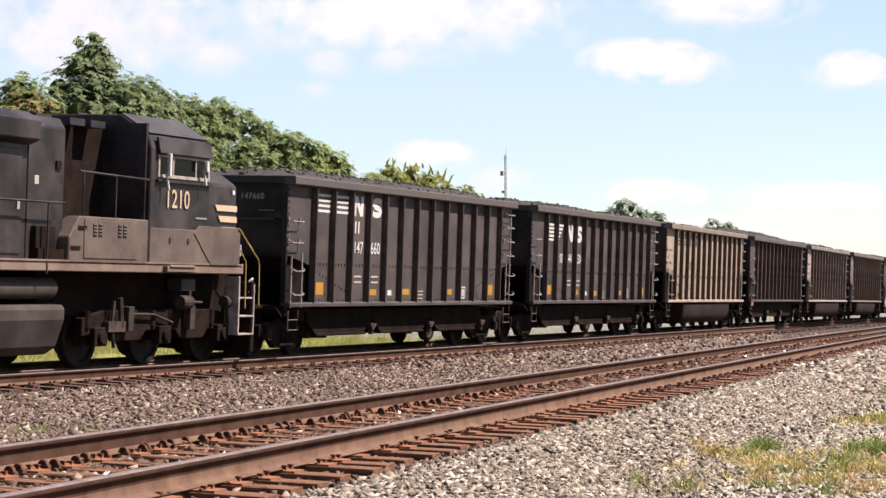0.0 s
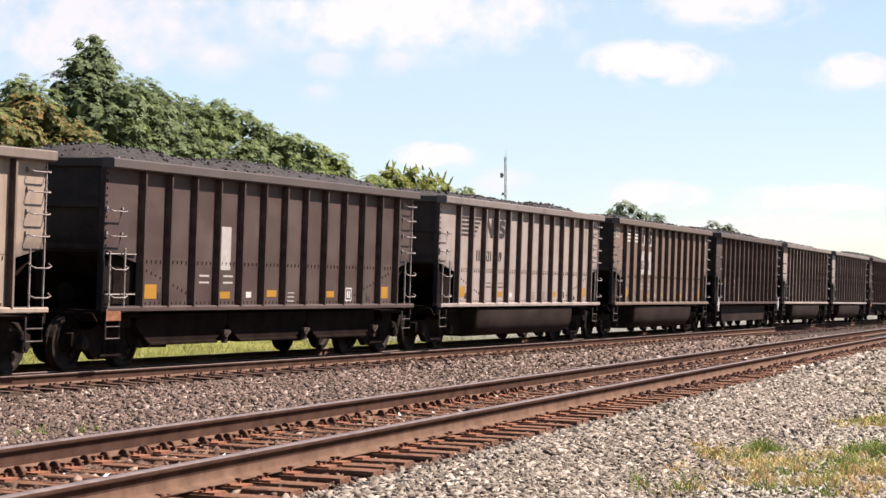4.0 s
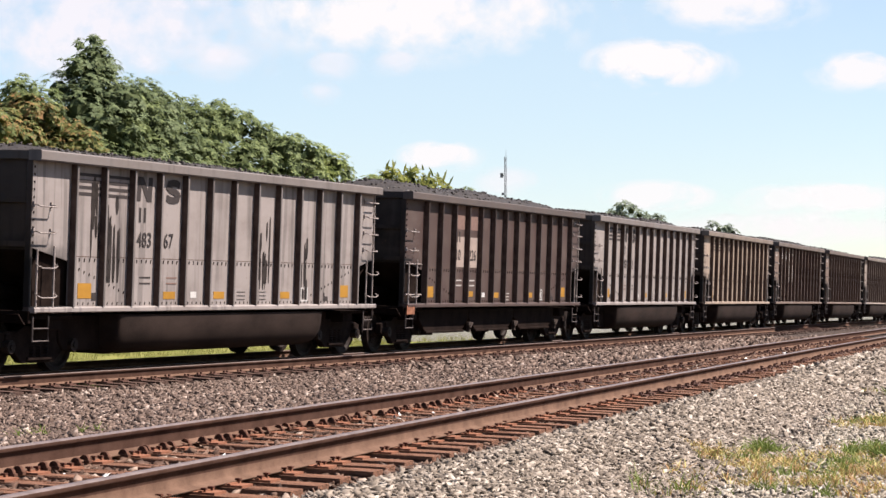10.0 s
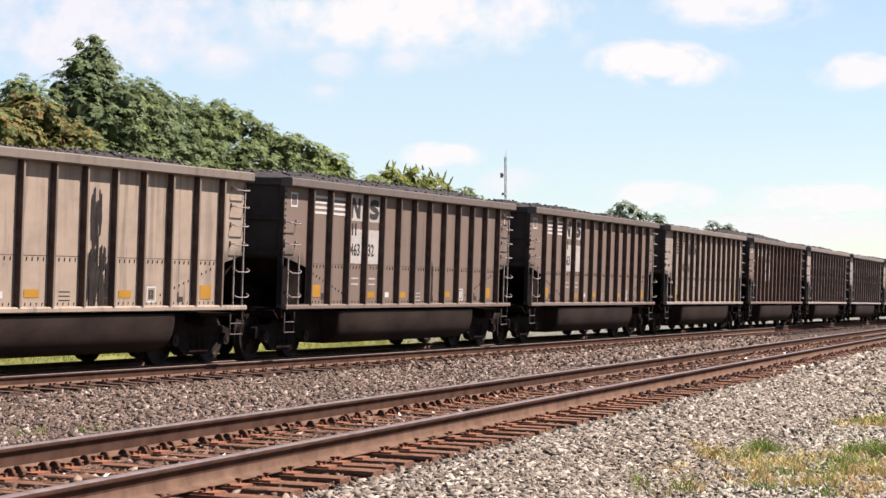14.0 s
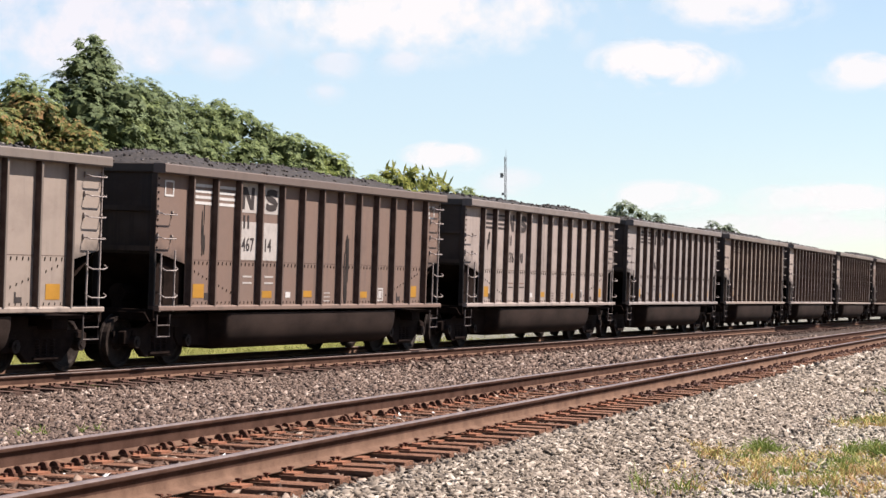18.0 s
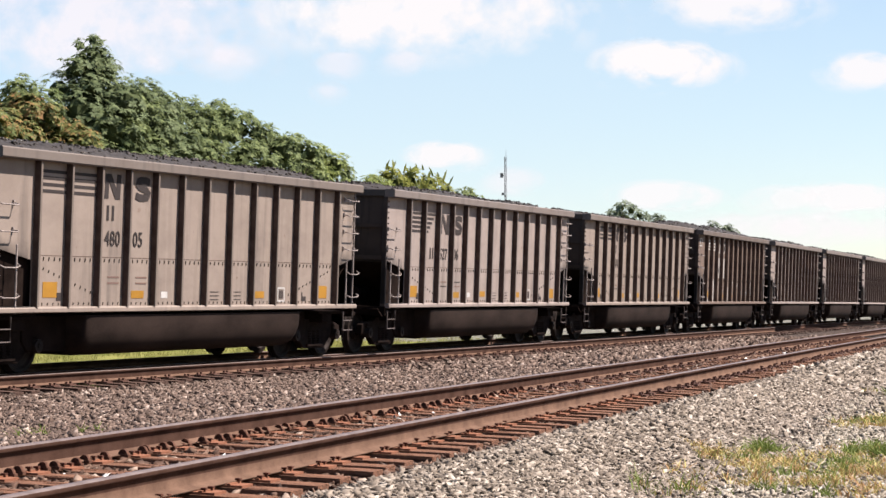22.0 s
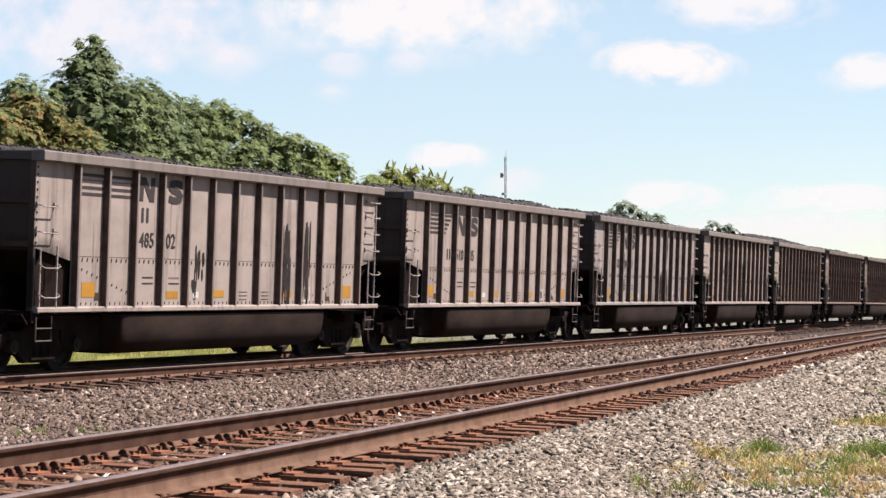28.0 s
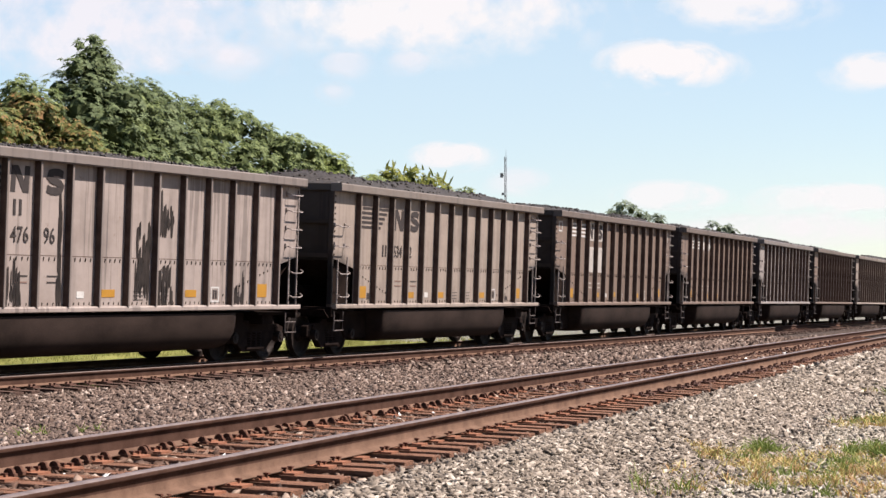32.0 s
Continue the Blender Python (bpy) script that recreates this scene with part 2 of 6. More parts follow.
LEAF_OLIVE = leaf_mat("leaves_olive", [(0.2, (0.069, 0.0828, 0.0207)), (0.5, (0.1656, 0.1794, 0.0414)), (0.8, (0.3036, 0.276, 0.069))])
LEAF_RUST = leaf_mat("leaves_turning", [(0.3, (0.07, 0.088, 0.028)), (0.5, (0.145, 0.158, 0.052)), (0.6, (0.21, 0.150, 0.058)), (0.72, (0.27, 0.150, 0.062))])
# far leaves: the haze of distance is put into a paler, greyer green
LEAF_FAR = leaf_mat("leaves_far_hazed", [(0.3, (0.085, 0.108, 0.07)), (0.5, (0.135, 0.16, 0.105)), (0.7, (0.195, 0.22, 0.15))])
CORE = spotted("crown_shade_green", (0.024, 0.031, 0.012), (0.050, 0.062, 0.025), 1.5, 0.9)
WEED = leaf_mat("weed_blades", [(0.25, (0.25, 0.115, 0.055)), (0.44, (0.36, 0.22, 0.10)), (0.54, (0.32, 0.27, 0.075)), (0.75, (0.52, 0.42, 0.20))], 0.25)
WEED_GREEN = leaf_mat("weed_blades_green", [(0.2, (0.0715, 0.0975, 0.0208)), (0.6, (0.143, 0.1755, 0.039)), (0.9, (0.273, 0.26, 0.0975))], 0.3)


def gravel_bed(name, a, c):
    m, nt, b = nodes_of(name)
    co = nt.nodes.new("ShaderNodeTexCoord").outputs["Object"]
    cell = node(nt, "ShaderNodeTexVoronoi", Scale=17.0)
    nt.links.new(co, cell.inputs["Vector"])
    tone = noise_tex(nt, cell.outputs["Color"], 3.0, 1.0)
    big = noise_tex(nt, co, 0.7, 4.0)
    shade = mixed(nt, 1.0, ramp(nt, tone, [(0.3, a), (0.7, c)]), ramp(nt, big, [(0.3, 0.8), (0.7, 1.1)]), "MULTIPLY")
    nt.links.new(mixed(nt, ramp(nt, cell.outputs["Distance"], [(0.3, 0.0), (0.75, 0.75)]), shade, (0.045, 0.036, 0.031)), b.inputs["Base Color"])
    b.inputs["Roughness"].default_value = 0.95
    b.inputs["Specular IOR Level"].default_value = 0.1
    bumped(nt, b, maths(nt, "MULTIPLY", cell.outputs["Distance"], -1.0), 1.0, 0.05)
    return m


GRAVEL = gravel_bed("ballast_bed", (0.038, 0.025, 0.019), (0.090, 0.062, 0.048))
FIELD = spotted("field_grass", (0.10, 0.104, 0.024), (0.19, 0.178, 0.05), 0.6, 0.95, bump=0.8, fine=14.0)
LOT = gravel_bed("pale_gravel_lot", (0.16, 0.155, 0.125), (0.27, 0.26, 0.215))
DIRT = spotted("weedy_dirt", (0.15, 0.12, 0.08), (0.28, 0.23, 0.16), 1.4, 0.95, bump=0.7, fine=25.0)


# ---- mesh helpers ----
class Shape:
    """Collects pieces of one mesh."""

    def __init__(self):
        self.v, self.f, self.i = [], [], []

    def add(self, verts, faces, slot=0):
        o = len(self.v)
        self.v += [tuple(p) for p in verts]
        self.f += [tuple(o + k for k in f) for f in faces]
        self.i += [slot] * len(faces)
        return self

    def box(self, x0, x1, y0, y1, z0, z1, slot=0):
        return self.add([(x, y, z) for x in (x0, x1) for y in (y0, y1) for z in (z0, z1)],
                        [(0, 1, 3, 2), (4, 6, 7, 5), (0, 4, 5, 1), (2, 3, 7, 6), (0, 2, 6, 4), (1, 5, 7, 3)], slot)

    def prism(self, outline, axis, lo, hi, slot=0):
        """An outline in the two other axes, drawn along an axis."""
        n = len(outline)

        def at(a, b, c):
            return {"x": (c, a, b), "y": (a, c, b), "z": (a, b, c)}[axis]
        verts = [at(a, b, lo) for a, b in outline] + [at(a, b, hi) for a, b in outline]
        faces = [tuple(range(n))[::-1], tuple(range(n, 2 * n))] + [(k, (k + 1) % n, n + (k + 1) % n, n + k) for k in range(n)]
        return self.add(verts, faces, slot)

    def tube(self, points, r, n=6, slot=0, r1=None):
        pts = [Vector(p) for p in points]
        verts, faces = [], []
        for k, p in enumerate(pts):
            d = (pts[min(k + 1, len(pts) - 1)] - pts[max(k - 1, 0)]).normalized()
            side = d.cross(Vector((0, 0, 1)) if abs(d.z) < 0.9 else Vector((1, 0, 0))).normalized()
            up = side.cross(d)
            q = r if r1 is None else r + (r1 - r) * k / (len(pts) - 1)
            verts += [p + q * (math.cos(a) * side + math.sin(a) * up) for a in (2 * math.pi * j / n for j in range(n))]
        for k in range(len(pts) - 1):
            faces += [(k * n + j, k * n + (j + 1) % n, (k + 1) * n + (j + 1) % n, (k + 1) * n + j) for j in range(n)]
        faces += [tuple(range(n))[::-1], tuple(range((len(pts) - 1) * n, len(pts) * n))]
        return self.add(verts, faces, slot)

    def mesh(self, name, mats, smooth=False, bevel=0.0):
        bm = bmesh.new()
        vs = [bm.verts.new(p) for p in self.v]
        for f, i in zip(self.f, self.i):
            try:
                bm.faces.new([vs[k] for k in f]).material_index = i
            except ValueError:
                pass
        bmesh.ops.recalc_face_normals(bm, faces=bm.faces)
        if bevel:
            edges = [e for e in bm.edges if len(e.link_faces) == 2 and e.calc_face_angle(0) > 0.6]
            bmesh.ops.bevel(bm, geom=edges, offset=bevel, segments=1, affect="EDGES", clamp_overlap=True)
        me = bpy.data.meshes.new(name)
        bm.to_mesh(me)
        bm.free()
        for mt in mats if isinstance(mats, (list, tuple)) else [mats]:
            me.materials.append(mt)
        if smooth:
            me.polygons.foreach_set("use_smooth", [True] * len(me.polygons))
        return me


def part(name, shape, material, parent, label="", at=None, smooth=False, bevel=0.0):
    """One mesh under a thing or a part. shape: a Shape, or a mesh that is shared."""
    me = shape.mesh(name, material, smooth, bevel) if isinstance(shape, Shape) else shape
    ob = new(name, me)
    ob.parent = parent
    if at is not None:
        ob.matrix_basis = at
    return tagged(ob, label)


def empty(name, label, category, group="", kind=""):
    return tagged(new(name), label, category, group, kind)


LETTERS = {}


def lettering(text, size, material):
    """A flat mesh of the built-in font, standing in the x-z plane and read from -y."""
    key = (text, size, material.name)
    if key not in LETTERS:
        cu = bpy.data.curves.new("lettering", "FONT")
        cu.body, cu.size, cu.extrude, cu.resolution_u = text, size, 0.003, 3
        cu.space_character, cu.offset = 1.04, 0.0015
        ob = bpy.data.objects.new("lettering", cu)
        scene.collection.objects.link(ob)
        me = bpy.data.meshes.new_from_object(ob.evaluated_get(bpy.context.evaluated_depsgraph_get()))
        bpy.data.objects.remove(ob)
        bpy.data.curves.remove(cu)
        me.transform(Matrix.Rotation(radians(90), 4, "X"))
        me.materials.clear()
        me.materials.append(material)
        LETTERS[key] = me
    return LETTERS[key]


def raw_mesh(name, verts, faces, material, smooth=False):
    """A large mesh from arrays: verts (n, 3), faces (m, k) of one size."""
    me = bpy.data.meshes.new(name)
    k = faces.shape[1]
    me.vertices.add(len(verts))
    me.vertices.foreach_set("co", np.ascontiguousarray(verts, dtype=np.float32).ravel())
    me.loops.add(faces.size)
    me.loops.foreach_set("vertex_index", np.ascontiguousarray(faces, dtype=np.int32).ravel())
    me.polygons.add(len(faces))
    me.polygons.foreach_set("loop_start", np.arange(0, faces.size, k, dtype=np.int32))
    me.polygons.foreach_set("loop_total", np.full(len(faces), k, dtype=np.int32))
    if smooth:
        me.polygons.foreach_set("use_smooth", np.ones(len(faces), dtype=bool))
    me.update(calc_edges=True)
    me.materials.append(material)
    return me


# ---- ground ----
def smooth_step(a, b, x):
    t = np.clip((x - a) / (b - a), 0, 1)
    return t * t * (3 - 2 * t)


def ground_z(x, y):
    """Height of the ground: two ballasted beds, a shoulder towards the camera, a field behind."""
    x, y = np.asarray(x, float), np.asarray(y, float)
    s1, o1 = NEAR.across(x, y)
    s2, o2 = FAR.across(x, y)
    near_bed = -0.242 + 0.0333 * np.clip(o1, -1.5, 1.5)
    far_bed = FAR.height(s2) - 0.285 + 0.0383 * np.clip(o2, -1.6, 1.6)
    w = np.clip((o1 - 1.5) / np.maximum(o1 - 1.5 + np.maximum(-1.6 - o2, 0), 0.01), 0, 1)
    z = near_bed * (1 - w) + far_bed * w - 0.10 * np.sin(np.pi * w)
    z = np.where(o2 > -1.6, far_bed, z)
    z = z - 0.012 * smooth_step(-0.80, -0.92, o1) * smooth_step(-1.46, -1.36, o1)
    z = z - 0.42 * smooth_step(-1.45, -2.75, o1)
    z = z - 0.45 * smooth_step(1.7, 3.3, o2)
    return z


def ground():
    head = 0.32
    al = np.concatenate([[-4000, -1200, -600], np.arange(-440, 0, 8), np.arange(0, 110, 0.8), np.arange(110, 700, 8), [900, 1600, 4000]])
    ac = np.concatenate([[-4000, -800, -200, -60, -25, -12], np.arange(-8, 26, 0.25), [28, 32, 40, 55, 90, 200, 800, 4000]])
    A, C = np.meshgrid(al, ac, indexing="ij")
    X = A * math.sin(head) - C * math.cos(head)
    Y = A * math.cos(head) + C * math.sin(head)
    Z = ground_z(X, Y)
    s1, o1 = NEAR.across(X, Y)
    s2, o2 = FAR.across(X, Y)
    rng = np.random.RandomState(5)
    stony = (o1 > -2.6) & (o2 < 2.8)
    Z = Z + np.where(stony, rng.uniform(-0.015, 0.015, Z.shape), 0)
    n, m = X.shape
    k = (np.arange(n - 1)[:, None] * m + np.arange(m - 1)[None, :])
    faces = np.stack([k, k + m, k + m + 1, k + 1], -1).reshape(-1, 4)
    me = raw_mesh("ground", np.stack([X, Y, Z], -1).reshape(-1, 3), faces[:, ::-1], GRAVEL, True)
    me.materials.append(FIELD)
    me.materials.append(DIRT)
    me.materials.append(LOT)
    cx = (o1[:-1, :-1] + o1[1:, 1:]) / 2
    cy = (o2[:-1, :-1] + o2[1:, 1:]) / 2
    along = (s2[:-1, :-1] + s2[1:, 1:]) / 2
    idx = np.where((cy > 2.8) & (cy < 34) & (along > 78) & (along < 330), 3, np.where(cy > 2.8, 1, np.where(cx < -3.0, 2, 0)))
    me.polygons.foreach_set("material_index", idx.reshape(-1).astype(np.int32))
    tagged(new("ground", me), "grey ballast bed with weedy dirt verge and a grassy field", "ground", kind="structure")


ground()

CUBE = np.array([(x, y, z) for x in (-1, 1) for y in (-1, 1) for z in (-1, 1)], float)
CUBE_FACES = np.array([(0, 1, 3, 2), (4, 6, 7, 5), (0, 4, 5, 1), (2, 3, 7, 6), (0, 2, 6, 4), (1, 5, 7, 3)])


def stones(name, label, line, stretches, material, seed, keep):
    """Crushed stone strewn over stretches (s0, s1, o0, o1, spacing, size) of a track's plan."""
    rng = np.random.RandomState(seed)
    P, R = [], []
    for s0, s1, o0, o1, gap, size in stretches:
        n = int((s1 - s0) * (o1 - o0) / gap ** 2)
        s, o = rng.uniform(s0, s1, n), rng.uniform(o0, o1, n)
        x, y, ph = line.centre(s)
        x, y = x - o * np.cos(ph), y + o * np.sin(ph)
        ok = keep(x, y, s, o)
        x, y = x[ok], y[ok]
        q = size * rng.uniform(0.6, 1.35, len(x))
        P.append(np.stack([x, y, ground_z(x, y) + q * rng.uniform(-0.15, 0.4, len(x))], -1))
        R.append(q)
    P, R = np.concatenate(P), np.concatenate(R)
    n = len(P)
    # most shards lie on their flat side, a little tipped
    yaw, tip, way = rng.uniform(0, 2 * np.pi, n), rng.normal(scale=0.52, size=n), rng.uniform(0, 2 * np.pi, n)
    ax = np.stack([np.cos(way), np.sin(way), np.zeros(n)], -1)
    K = np.zeros((n, 3, 3))
    K[:, 0, 2], K[:, 1, 2], K[:, 2, 0], K[:, 2, 1] = ax[:, 1], -ax[:, 0], -ax[:, 1], ax[:, 0]
    T = np.eye(3) + np.sin(tip)[:, None, None] * K + (1 - np.cos(tip))[:, None, None] * (K @ K)
    Q = np.zeros((n, 3, 3))
    Q[:, 0, 0], Q[:, 0, 1], Q[:, 1, 0], Q[:, 1, 1], Q[:, 2, 2] = np.cos(yaw), -np.sin(yaw), np.sin(yaw), np.cos(yaw), 1
    q = T @ Q
    corners = CUBE[None] * (1 + rng.uniform(-0.95, 0.35, (n, 8, 3))) * np.array([1.08, 0.68, 0.31]) * R[:, None, None]
    V = np.einsum("nij,nkj->nki", q, corners) + P[:, None]
    F = (np.arange(n) * 8)[:, None, None] + CUBE_FACES[None]
    me = raw_mesh(name, V.reshape(-1, 3), F.reshape(-1, 4), material)
    return tagged(new(name, me), label, "ballast", kind="stuff")


def between(x, y, s, o):
    s2, o2 = FAR.across(x, y)
    return o2 < -1.62


TIE_GAP = 0.52
PALE = pieces_mat("pale_stone", [(0.0, (0.28, 0.25, 0.22)), (1.0, (0.6, 0.57, 0.53))], 0.85)


def off_ties(x, y, s, o):
    return np.abs((s / TIE_GAP) % 1 - 0.5) < 0.30


stones("shoulder_ballast", "pale grey crushed stone on the near shoulder", NEAR,
       [(6, 20, -3.15, -1.37, 0.028, 0.034), (20, 38, -3.2, -1.36, 0.037, 0.040), (38, 80, -2.8, -1.25, 0.07, 0.072)], STONE, 11, lambda x, y, s, o: o < 9)
stones("verge_ballast", "scattered grey stones among the weeds", NEAR,
       [(8, 30, -5.2, -3.0, 0.043, 0.036), (30, 70, -4.6, -2.7, 0.10, 0.055)], STONE_PALE, 12, lambda x, y, s, o: o < 9)
stones("crib_ballast", "dusty stones between the ties", NEAR,
       [(6, 26, -1.36, -0.85, 0.042, 0.036), (6, 26, -0.72, 1.3, 0.042, 0.044), (26, 60, -1.36, -0.85, 0.06, 0.046), (26, 60, -0.72, 1.3, 0.07, 0.058)], STONE_RUST, 13, off_ties)
stones("track_ballast", "brownish grey crushed stone between the two tracks", NEAR,
       [(6, 22, 1.27, 11.5, 0.041, 0.038), (22, 42, 1.27, 10.5, 0.055, 0.048), (42, 80, 1.27, 8.5, 0.10, 0.08)], STONE_DULL, 14, between)
stones("far_track_ballast", "dark dusty stones along the far track", FAR,
       [(20, 56, -1.8, -0.85, 0.06, 0.055), (56, 120, -1.9, -0.9, 0.11, 0.07)], STONE_DARK, 15, lambda x, y, s, o: np.abs((s / TIE_GAP) % 1 - 0.5) < 0.32)

stones("white_chips", "scattered pale stone chips inside the near track", NEAR,
       [(7, 22, -0.6, 0.62, 0.30, 0.042), (22, 50, -0.6, 0.62, 0.5, 0.055)], PALE, 16, off_ties)
stones("white_stones", "small heap of white stones on the ballast", NEAR, [(9.2, 9.9, 4.0, 4.5, 0.12, 0.07)], PALE, 17, lambda x, y, s, o: o > 0)

# ---- rails, ties and fastenings ----
HALF_HEAD = [(0.0, 0.0), (0.028, -0.002), (0.036, -0.010), (0.037, -0.030), (0.030, -0.042), (0.010, -0.052), (0.008, -0.09), (0.009, -0.142), (0.022, -0.155), (0.074, -0.168), (0.076, -0.178)]


def rail(line, offset, s0, s1, label, high=1.0, drop=0.0, web=-0.115):
    prof = HALF_HEAD + [(-a, b) for a, b in HALF_HEAD[::-1]][:-1]
    prof = [(a, b * high - drop) for a, b in prof]
    n = len(prof)
    ss = np.arange(s0, s1 + 0.1, 3.0)
    V, F, I = [], [], []
    for s in ss:
        p = line.place(s)
        V += [tuple(p @ Vector((0, offset + a, b))) for a, b in prof]
    for k in range(len(ss) - 1):
        for j in range(n):
            F.append((k * n + j, k * n + (j + 1) % n, (k + 1) * n + (j + 1) % n, (k + 1) * n + j))
            z = ((prof[j][1] + prof[(j + 1) % n][1]) / 2 + drop) / high
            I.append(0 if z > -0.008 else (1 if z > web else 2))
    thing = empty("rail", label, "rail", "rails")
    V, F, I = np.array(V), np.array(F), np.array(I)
    for slot, (name, mat, say) in enumerate((("rail_head", RAILHEAD, "worn grey running surface"), ("rail_web", RAILWEB, "rusty web darkened for the shade under the head"), ("rail_foot", RAILFOOT, "tan dusty foot"))):
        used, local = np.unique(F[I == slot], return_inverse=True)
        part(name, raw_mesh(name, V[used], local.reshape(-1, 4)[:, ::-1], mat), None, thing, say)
    return thing


def joint(r, line, offset, s, label):
    """A bolted joint bar on the rail's near side."""
    bar = Shape().box(-0.45, 0.45, -0.045, -0.012, -0.145, -0.050)
    for k in range(6):
        x = -0.38 + k * 0.15
        bar.tube([(x, -0.045, -0.098), (x, -0.075, -0.098)], 0.018, 6)
    ob = part("joint_bar", bar, PLATE, r, label, bevel=0.004)
    ob.matrix_world = line.place(s) @ pose(0, offset, 0)


rail(NEAR, -GAUGE, -60, 108, "rusty brown steel rail with a worn grey head", web=-0.10)
rail(NEAR, GAUGE, -60, 108, "rusty brown steel rail held by dark anchors", web=-0.135)
far_rail = rail(FAR, -GAUGE, -420, 620, "dark rusty rail under the coal train", web=-0.15)
joint(far_rail, FAR, -GAUGE, 48.0, "pale bolted joint bar")
joint(far_rail, FAR, -GAUGE, 54.5, "rusty bolted joint bar")
rail(FAR, GAUGE, -420, 620, "dark rusty rail beyond the train's wheels")
rail(FAR, -1.17, 15, 86, "lower rusty rail on long ties beside the running rail", 1.0, 0.0, -0.13)


def tie_mesh(seed, reach=1.30, wood=None):
    rng = random.Random(seed)
    sh = Shape()
    L = 1.30
    sh.box(-0.115, 0.115, -reach, L, -0.36, -0.192)
    for k in range(5):
        y = rng.uniform(-L, L * 0.4)
        x = rng.uniform(-0.1, 0.09)
        sh.box(x, x + 0.012, y, y + rng.uniform(0.3, 0.8), -0.193, -0.190 + rng.uniform(0, 0.004))
    return sh.mesh("railway_tie", wood or TIE, bevel=0.008)


RUSTY = spotted("rusty_spike", (0.03, 0.012, 0.008), (0.10, 0.04, 0.024), 20.0, 0.85)
TIES = [tie_mesh(k) for k in range(3)]
# darker copies of the tie and plate colours, mostly for the far track
DARK_TIE = spotted("dark_tie_wood", (0.028, 0.016, 0.012), (0.095, 0.055, 0.041), 3.0, 0.95, 0.0, (14, 1.0, 14), 0.6, 30.0)
LONG_TIES = [tie_mesh(k + 5, 1.72 + 0.06 * k, DARK_TIE) for k in range(3)]
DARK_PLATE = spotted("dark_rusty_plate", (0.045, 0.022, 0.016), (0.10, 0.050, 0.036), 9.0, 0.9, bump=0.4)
PLATE_ME = Shape().box(-0.098, 0.098, -0.19, 0.17, -0.192, -0.176).box(-0.098, 0.098, -0.105, -0.08, -0.176, -0.166).box(-0.098, 0.098, 0.08, 0.105, -0.176, -0.166).mesh("tie_plate", PLATE)
SPIKE_ME = Shape().box(-0.009, 0.009, -0.009, 0.009, -0.19, -0.160).box(-0.017, 0.017, -0.020, 0.018, -0.162, -0.148).mesh("spike", RUSTY)
ARCH = [(0.046 * math.cos(a), 0.052 * math.sin(a)) for a in (math.pi * k / 8 for k in range(9))]
ANCHOR_ME = Shape().prism(ARCH + [(0.012 * math.cos(a), 0.012 * math.sin(a)) for a in (math.pi * k / 8 for k in range(8, -1, -1))], "x", -0.022, 0.022).box(-0.03, 0.03, -0.06, 0.02, -0.02, 0.006).mesh("rail_anchor", CLIP_STEEL)
ANCHOR_ME.transform(Matrix.Diagonal((0.85, 0.82, 0.85, 1)))
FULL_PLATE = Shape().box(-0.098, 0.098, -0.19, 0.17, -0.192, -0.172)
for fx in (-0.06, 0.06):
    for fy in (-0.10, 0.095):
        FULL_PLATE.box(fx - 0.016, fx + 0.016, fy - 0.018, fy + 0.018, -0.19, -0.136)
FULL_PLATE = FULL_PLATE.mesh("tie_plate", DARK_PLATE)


def ties(line, s0, s1, detailed, sides, label, group):
    rng = random.Random(int(line.away))
    k0, k1 = int(s0 / TIE_GAP), int(s1 / TIE_GAP)
    for k in range(k0, k1):
        s = k * TIE_GAP + rng.uniform(-0.02, 0.02)
        tie = tagged(new("railway_tie", (TIES if detailed else LONG_TIES)[k % 3]), label, "railway tie", group)
        tie.matrix_world = line.place(s) @ pose(0, rng.uniform(-0.05, 0.05), rng.uniform(-0.012, 0.004), 0, 0, rng.uniform(-0.8, 0.8))
        for side in sides:
            y = side * GAUGE if abs(side) == 1 else side
            if s > 72 and side < -1:
                continue
            if s < detailed:
                plate = part("tie_plate", PLATE_ME, None, tie, "rust-red tie plate", pose(0, y, 0))
                for fx, fy in ((-0.06, -0.10), (0.055, -0.10), (-0.055, 0.095), (0.06, 0.095)):
                    if rng.random() < 0.85:
                        part("spike", SPIKE_ME, None, plate, "", pose(fx, fy, rng.uniform(-0.004, 0.012)))
                for fx in (-0.17, 0.17):
                    if side > 0:
                        part("rail_anchor", ANCHOR_ME, None, tie, "dark curved rail anchor", pose(fx + rng.uniform(-0.02, 0.02), y - 0.085, -0.165))
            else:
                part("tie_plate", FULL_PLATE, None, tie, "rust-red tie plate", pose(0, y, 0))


ties(NEAR, 7.5, 72, 27, (-1, 1), "rust-stained wooden tie half sunk in ballast", "ties of the near track")
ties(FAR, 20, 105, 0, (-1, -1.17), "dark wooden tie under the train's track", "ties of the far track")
# ---- coal cars ----
SHORT = 0.8728            # body lengths below times this, squeezed to fit the camera's view
RIB0, RIBGAP = -5.98, 1.0117
RIB_END = RIB0 + 12 * RIBGAP
END = 7.235               # half length of the body
WALL = -1.475            # outer face of the side sheet on the camera's side
WHEEL_R = 0.457


def bay(i):
    """Where the open part of bay i (1 to 12) begins; bay 0 is the end panel."""
    return RIB0 + RIBGAP * (i - 1) + 0.05


# rib side faces have their shade put into this fixed colour; lap seams share it
RIB_SHADE_SEAM = spotted("rib_shade_and_seam_steel", (0.046, 0.029, 0.023), (0.10, 0.068, 0.056), 3.0, 0.85, gloss=0.05)


